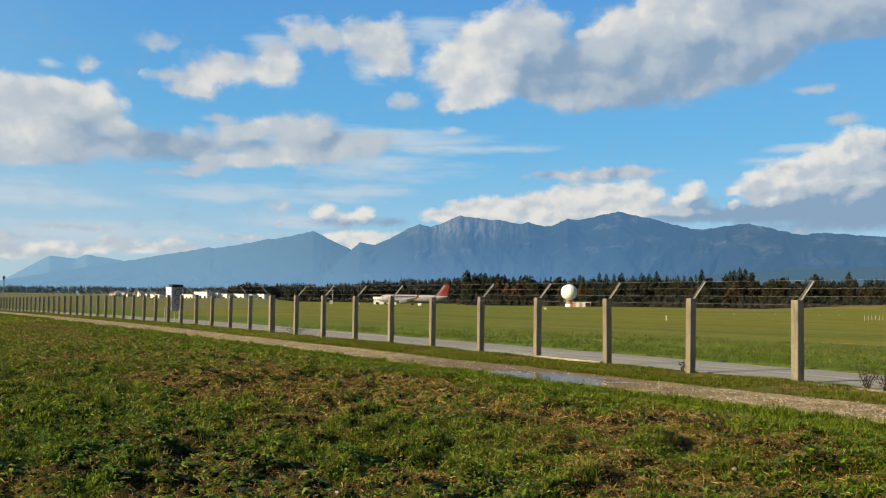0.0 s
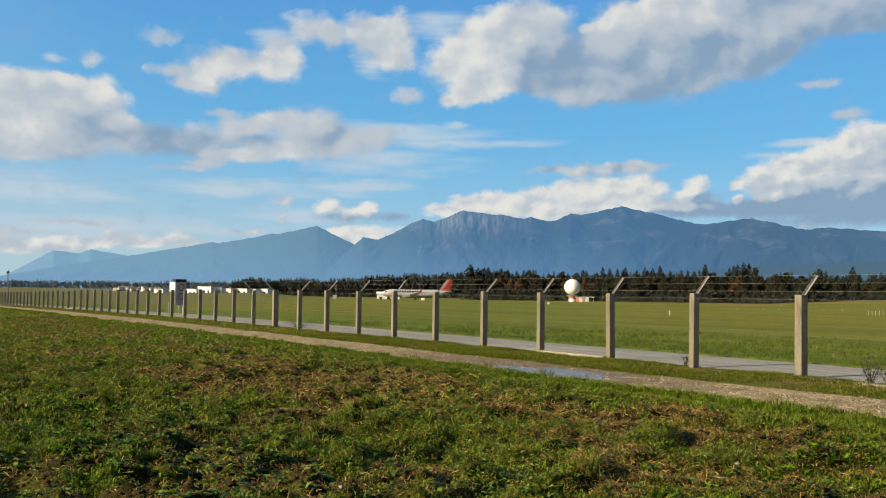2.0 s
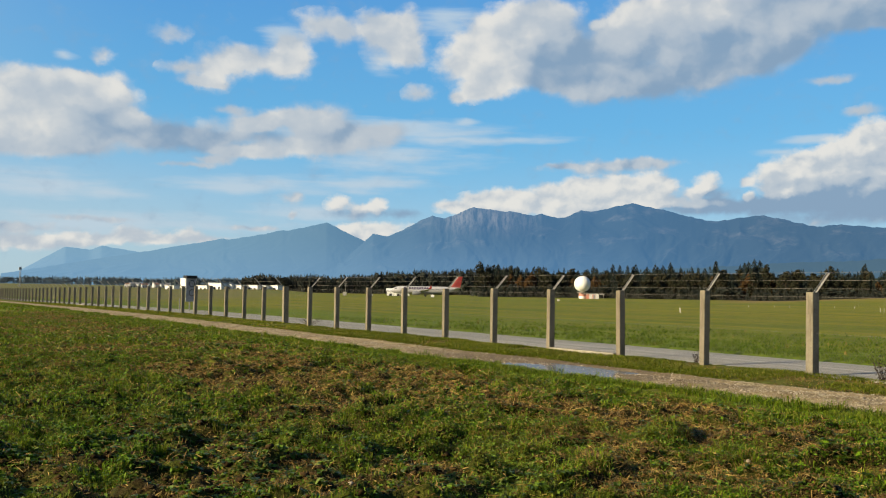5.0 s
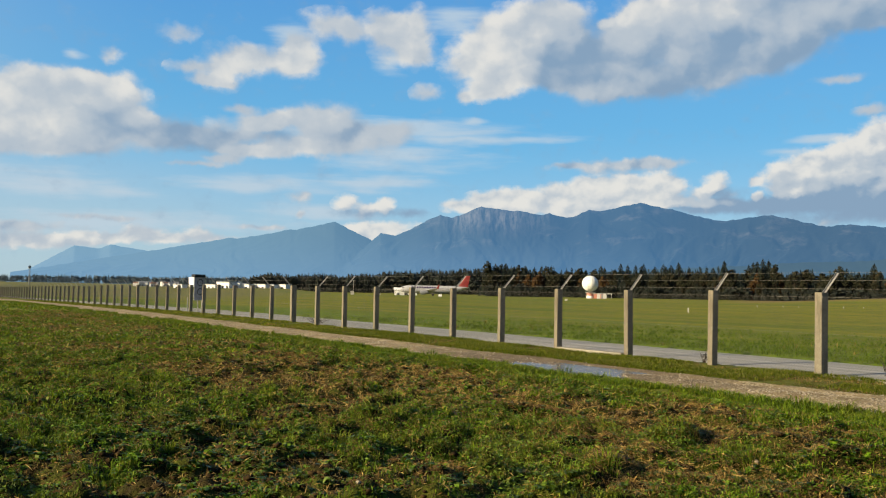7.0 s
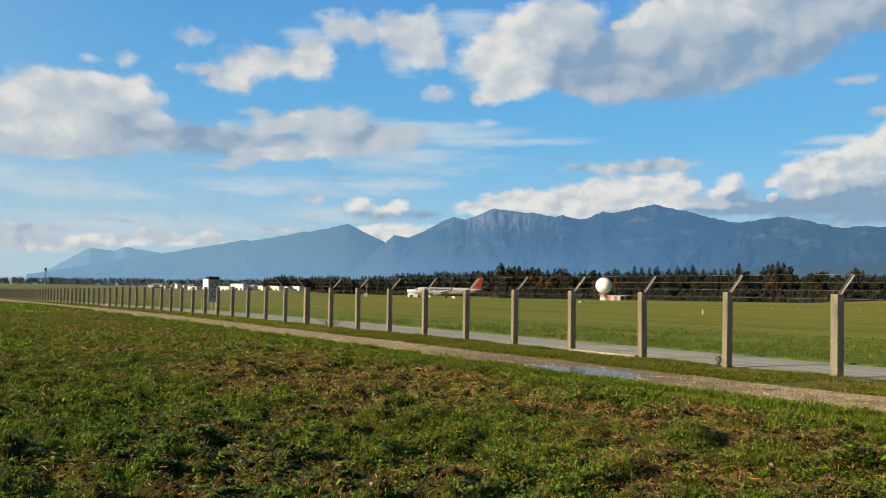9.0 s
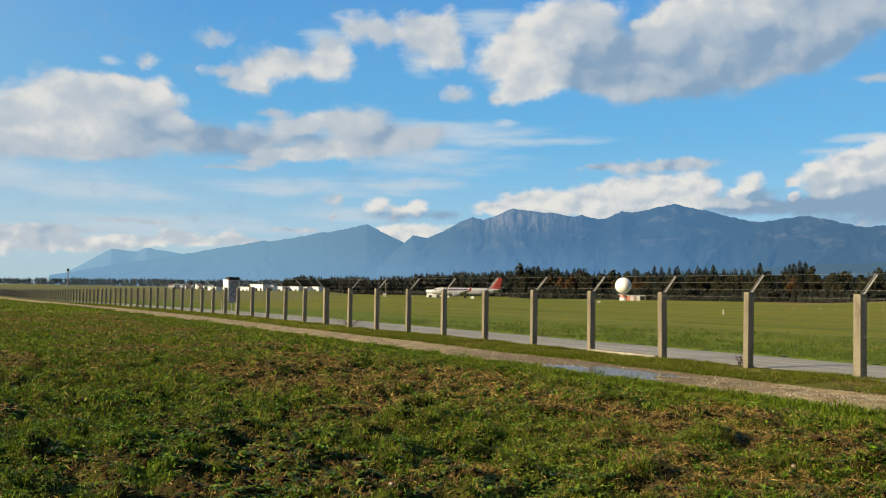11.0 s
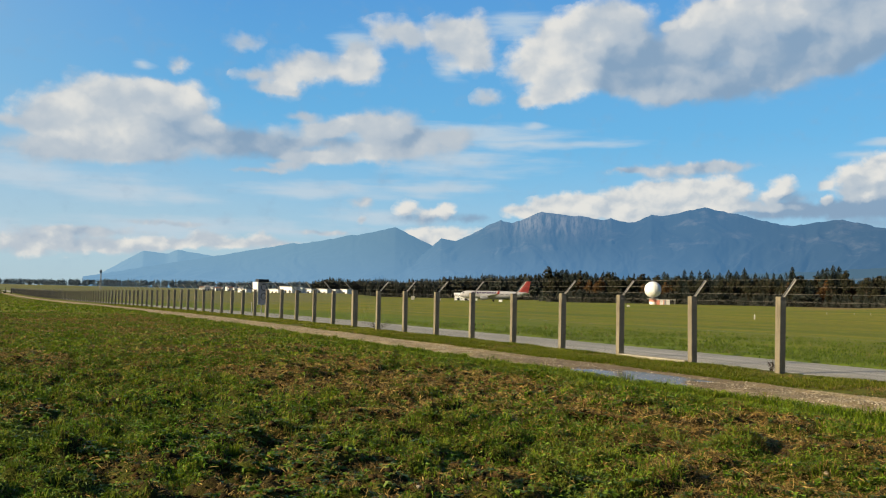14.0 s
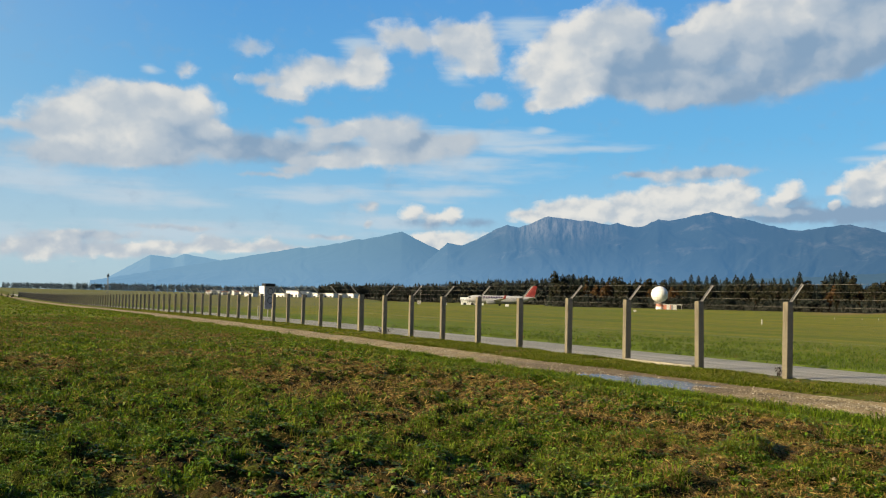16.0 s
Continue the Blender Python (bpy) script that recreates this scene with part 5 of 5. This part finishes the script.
def flakes(name, x, y, length, aspect, rise, material, label, category, gen):
    """Small leaves lying and standing every way: pointed diamonds bent along the middle."""
    n = len(x)
    z = surface_z(x, y) + rise * gen.uniform(0, 1, n) ** 1.5
    a, tilt, roll = gen.uniform(0, 2 * np.pi, n), gen.normal(0.25, 0.45, n), gen.normal(0, 0.8, n)
    d = np.stack([np.cos(a) * np.cos(tilt), np.sin(a) * np.cos(tilt), np.sin(tilt)], -1)
    s_ = np.stack([-np.sin(a) * np.cos(roll), np.cos(a) * np.cos(roll), np.sin(roll)], -1)
    c = np.stack([x, y, z], -1)
    l, wd = (length * gen.uniform(0.5, 1.4, n))[:, None], (length * aspect * gen.uniform(0.6, 1.3, n))[:, None]
    up = np.array([0, 0, 1.0]) * wd * 0.35
    v = np.stack([c - d * l * 0.5, c + s_ * wd * 0.5 + up, c + d * l * 0.5, c - s_ * wd * 0.5 + up], 1)
    i = (np.arange(n) * 4)[:, None]
    f = np.concatenate([i + np.array([[0, 1, 2]]), i + np.array([[0, 2, 3]])], 1).reshape(-1, 3)
    ob = new(name, mesh_of(name, v.reshape(-1, 3), f, material))
    return tagged(ob, label, category, kind="stuff")


gen = np.random.default_rng(20)
# field: three belts, thinner and coarser with distance
for k, (r0, r1, az0, az1, dens, per, hgt, wid) in enumerate(((6.2, 12.5, -2, 64, 420, 8, 0.075, 0.009), (12.5, 24.0, -2, 62, 170, 6, 0.085, 0.014), (24.0, 62.0, -2, 32, 50, 5, 0.11, 0.032), (62.0, 190.0, -2, 11, 7, 5, 0.14, 0.06))):
    x, y, r = scatter(gen, r0, r1, az0, az1, dens)
    g = greenness(x, y)
    keep = (x < 11.0) & (gen.uniform(0, 1, len(x)) < (0.04 + 0.62 * g) * (0.62 + 0.38 * dryness(x, y)))
    x, y, g = x[keep], y[keep], g[keep]
    tall = 0.65 + 0.9 * fbm(x * 0.8, y * 0.8, 2, 51)
    blade_stuff("field_grass", x, y, per, hgt * tall * (0.6 + 0.5 * g), np.full(len(x), wid), 0.8, np.full(len(x), 0.05 + 0.02 * k), M_BLADE, "short green grass sprouting over the field", "grass", gen)
    # broad-leaved weeds
    x, y, r = scatter(gen, r0, r1, az0, az1, dens * 0.26)
    g = greenness(x + 3.0, y)
    keep = (x < 11.0) & (gen.uniform(0, 1, len(x)) < 0.15 + 0.75 * g)
    x, y = x[keep], y[keep]
    blade_stuff("field_weeds", x, y, 6, np.full(len(x), 0.075 + 0.01 * k), np.full(len(x), 0.036 + 0.012 * k), 1.25, np.full(len(x), 0.02), M_WEED, "low broad-leaved weeds in the field", "weeds", gen)
    # dead stalks lying about
    x, y, r = scatter(gen, r0, r1, az0, az1, dens * (0.5, 0.5, 0.25, 0.15)[k])
    g = greenness(x, y)
    keep = (x < 11.2) & (gen.uniform(0, 1, len(x)) < (0.95 - 0.70 * g) * (0.25 + 0.85 * dryness(x, y)))
    x, y = x[keep], y[keep]
    blade_stuff("dead_stalks", x, y, 4, np.full(len(x), 0.055 + 0.012 * k), np.full(len(x), wid * 0.75), 2.6, np.full(len(x), 0.08), M_STRAW, "brown dead stalks and leaves on bare soil", "plant litter", gen, 0.0, 0.03)
    if k < 3:
        big = (1.0, 1.6, 2.3)[k]
        x, y, r = scatter(gen, r0, r1, az0, az1, (1800, 640, 110)[k])
        g = greenness(x, y) * (0.35 + 0.65 * sstep(fbm(x * 2.6, y * 2.6, 2, 47), 0.35, 0.55))
        pick = gen.uniform(0, 1, len(x))
        green, dead = (x < 11.2) & (pick < 0.85 * g * (0.66 + 0.34 * dryness(x, y))), (x < 11.2) & (pick > 0.75 + 0.22 * g - (0.55 - 0.20 * g) * dryness(x, y))
        flakes("leafy_weeds", x[green], y[green], 0.040 * big, 0.38, 0.10, M_WEED, "small leafy green weeds covering the field", "weeds", gen)
        flakes("leaf_litter", x[dead], y[dead], 0.085 * big, 0.10, 0.06, M_STRAW, "tan dead leaves and stalks on the soil", "plant litter", gen)
    if k < 2:
        x, y, r = scatter(gen, r0, r1, az0, az1, dens * (0.34, 0.34)[k])
        g = greenness(x, y)
        keep = (x < 11.0) & (gen.uniform(0, 1, len(x)) < (0.75 - 0.68 * g) * (1 - 0.5 * dryness(x, y)))
        x, y = x[keep], y[keep]
        lumps("soil_clods", x, y, (0.014 + 0.050 * gen.uniform(0, 1, len(x)) ** 3) * (1 + 0.2 * k), M_CLOD, "crumbly brown clods of soil", "soil", gen)


for r0, r1, az0, az1, dens in ((0.8, 6.2, -2, 64, 260), (0.8, 11.0, 64, 358, 130)):
    x, y, r = scatter(gen, r0, r1, az0, az1, dens)
    g = greenness(x, y)
    keep = (x < 11.0) & (gen.uniform(0, 1, len(x)) < 0.06 + 0.8 * g)
    x, y = x[keep], y[keep]
    blade_stuff("field_grass", x, y, 7, np.full(len(x), 0.07), np.full(len(x), 0.008), 0.8, np.full(len(x), 0.05), M_BLADE, "short green grass sprouting over the field", "grass", gen)
    x, y, r = scatter(gen, r0, r1, az0, az1, dens * 1.2)
    keep = x < 11.0
    flakes("leaf_litter", x[keep], y[keep], 0.065, 0.2, 0.05, M_STRAW, "tan dead leaves and stalks on the soil", "plant litter", gen)
x, y, r = scatter(gen, 6.2, 30.0, -2, 62, 2.2)
keep = (x < 11.3) & (greenness(x, y) > 0.25)
x, y = x[keep], y[keep]
blade_stuff("grass_tussocks", x, y, 60, 0.12 + 0.09 * gen.uniform(0, 1, len(x)), np.full(len(x), 0.008), 0.9, 0.08 + 0.12 * gen.uniform(0, 1, len(x)), M_BLADE, "taller tussocks of green grass in the field", "grass", gen)


def verge(x0, x1, y0, y1, dens, per, hgt, wid, seed, lean=0.7, material=M_VERGE):
    n = int((x1 - x0) * (y1 - y0) * dens)
    x, y = gen.uniform(x0, x1, n), gen.uniform(y0, y1, n)
    thick = fbm(x * 1.2, y * 0.7, 3, seed)
    keep = gen.uniform(0, 1, n) < sstep(thick, 0.30, 0.54) * (1 - sstep(x, 24.0, 40.0)) * sstep(np.abs(x - track_mid(y)) + 0.9 * (fbm(x * 0.8, y * 0.8, 3, seed + 1) - 0.5), 1.02, 1.3) * (1 - sstep(np.where(x > 21, np.hypot(x, y), 0), 34, 60))
    x, y, thick = x[keep], y[keep], thick[keep]
    edge = np.clip(np.minimum(np.minimum(x - x0, x1 - x) / 0.3, (np.abs(x - track_mid(y)) - 1.0) / 0.4), 0.1, 1)
    blade_stuff("verge_grass", x, y, per, hgt * (0.5 + thick) * (0.55 + 0.45 * edge), np.full(len(x), wid), lean, np.full(len(x), 0.05), material, "rough green grass along the track and fence", "grass", gen)


verge(10.4, 13.0, 4.0, 30.0, 210, 7, 0.13, 0.009, 61, 0.7, M_BLADE)
verge(14.4, 17.65, 4.0, 34.0, 190, 7, 0.125, 0.009, 63, 0.9)
verge(10.4, 12.6, 30.0, 110.0, 40, 6, 0.14, 0.024, 65, 0.7, M_BLADE)
verge(14.3, 17.5, 34.0, 120.0, 40, 6, 0.10, 0.026, 67)
verge(14.5, 17.4, 5.0, 40.0, 34, 5, 0.07, 0.011, 75, 1.8, M_STRAW)
verge(21.7, 40.0, 9.0, 62.0, 24, 5, 0.12, 0.020, 69, 0.5, M_ROUGH)

verge(22.3, 36.0, 9.0, 60.0, 0.5, 3, 0.20, 0.012, 73, 0.4, M_STRAW)
n = 260
y = 4.0 + 44.0 * gen.uniform(0, 1, n) ** 1.2
x = track_mid(y) - 1.50 + gen.normal(0, 0.22, n) - 0.5 * gen.uniform(0, 1, n) ** 2
blade_stuff("verge_tussocks", x, y, 70, 0.12 + 0.17 * gen.uniform(0, 1, n) ** 2, np.full(n, 0.008), 0.85, 0.08 + 0.16 * gen.uniform(0, 1, n), M_BLADE, "dense grass tussocks at the edge of the track", "grass", gen)

# pale stones turned up by the plough
x, y, r = scatter(gen, 6.5, 34.0, -2, 62, 0.22)
x, y = x[x < 11.0], y[x < 11.0]
lumps("field_stones", x, y, 0.018 + 0.03 * gen.uniform(0, 1, len(x)) ** 2, M_STONE, "pale stones lying on the field", "stones", gen, 0.7, 0.0)

# loose stones on the track
n = 9000
y = 4.0 + 34.0 * gen.uniform(0, 1, n) ** 1.4
x = track_mid(y) + gen.normal(0, 0.65, n)
keep = np.abs(x - track_mid(y)) < 1.2
x, y = x[keep], y[keep]
lumps("track_stones", x, y, 0.006 + 0.020 * gen.uniform(0, 1, len(x)) ** 4, M_STONE, "grey loose stones on the track", "gravel", gen, 0.7)

# puddle
M_WATER = bpy.data.materials.new("puddle_water")
M_WATER.use_nodes = True
b = M_WATER.node_tree.nodes["Principled BSDF"]
b.inputs["Base Color"].default_value, b.inputs["Roughness"].default_value, b.inputs["IOR"].default_value = rgb(0.13, 0.11, 0.085), 0.24, 1.33
w = Net(M_WATER.node_tree)
ripple = w.noise(w.n("ShaderNodeTexCoord").outputs["Object"], 5.0, 3.0)
w.put(b.inputs["Normal"], w.n("ShaderNodeBump", {"Height": ripple.outputs["Fac"], "Strength": 0.30, "Distance": 0.02}))
bm = bmesh.new()
bmesh.ops.create_circle(bm, cap_ends=True, segments=48, radius=1.0, matrix=pose(13.7, 16.2, 0) @ Matrix.Diagonal((1.35, 3.6, 1, 1)))
tagged(new("puddle", bm_mesh("puddle", bm, M_WATER)), "shallow rain puddle on the gravel track", "water", kind="structure").location.z = -0.043


def bush(x, y, height, width, twigs, seed, name="shrub", label="thin half-bare shrub at the foot of the fence"):
    rg = random.Random(seed)
    s = thing(name, label, "shrub", pose(x, y, float(surface_z(np.array([x]), np.array([y]))[0]) - 0.03))
    bm, v, f = bmesh.new(), [], []
    for k in range(twigs):
        a, r = rg.uniform(0, 6.28), rg.uniform(0.15, 1.0) * width
        p0, p1 = Vector((rg.uniform(-0.05, 0.05), rg.uniform(-0.05, 0.05), 0)), Vector((math.cos(a) * r * 0.5, math.sin(a) * r * 0.5, height * rg.uniform(0.35, 0.6)))
        p2 = Vector((math.cos(a) * r, math.sin(a) * r, height * rg.uniform(0.6, 1.0)))
        tube(bm, p0, p1, 0.008, 5, 0.005)
        tube(bm, p1, p2, 0.005, 4, 0.002)
        for q in range(7):
            c = p1.lerp(p2, rg.random()) if q > 4 else p0.lerp(p1, rg.uniform(0.4, 1))
            c = c + Vector((rg.gauss(0, 0.04), rg.gauss(0, 0.04), rg.gauss(0, 0.04)))
            d, e = Vector((rg.gauss(0, 1), rg.gauss(0, 1), rg.gauss(0, 1))).normalized(), Vector((rg.gauss(0, 1), rg.gauss(0, 1), rg.gauss(0, 1))).normalized()
            i, l = len(v), rg.uniform(0.02, 0.04)
            v += [tuple(c - d * l), tuple(c + e * l * 0.5), tuple(c + d * l), tuple(c - e * l * 0.5)]
            f.append((i, i + 1, i + 2, i + 3))
    part("twigs", bm, M_BARK, s)
    part("leaves", mesh_of("leaves", v, f, M_BROADLEAF), None, s)


bush(17.7, 10.6, 0.62, 0.45, 15, 1)
bush(17.4, 10.0, 0.6, 0.45, 18, 2)
bush(17.75, 15.6, 0.42, 0.26, 9, 3)
bush(17.7, 39.6, 0.5, 0.9, 20, 4)
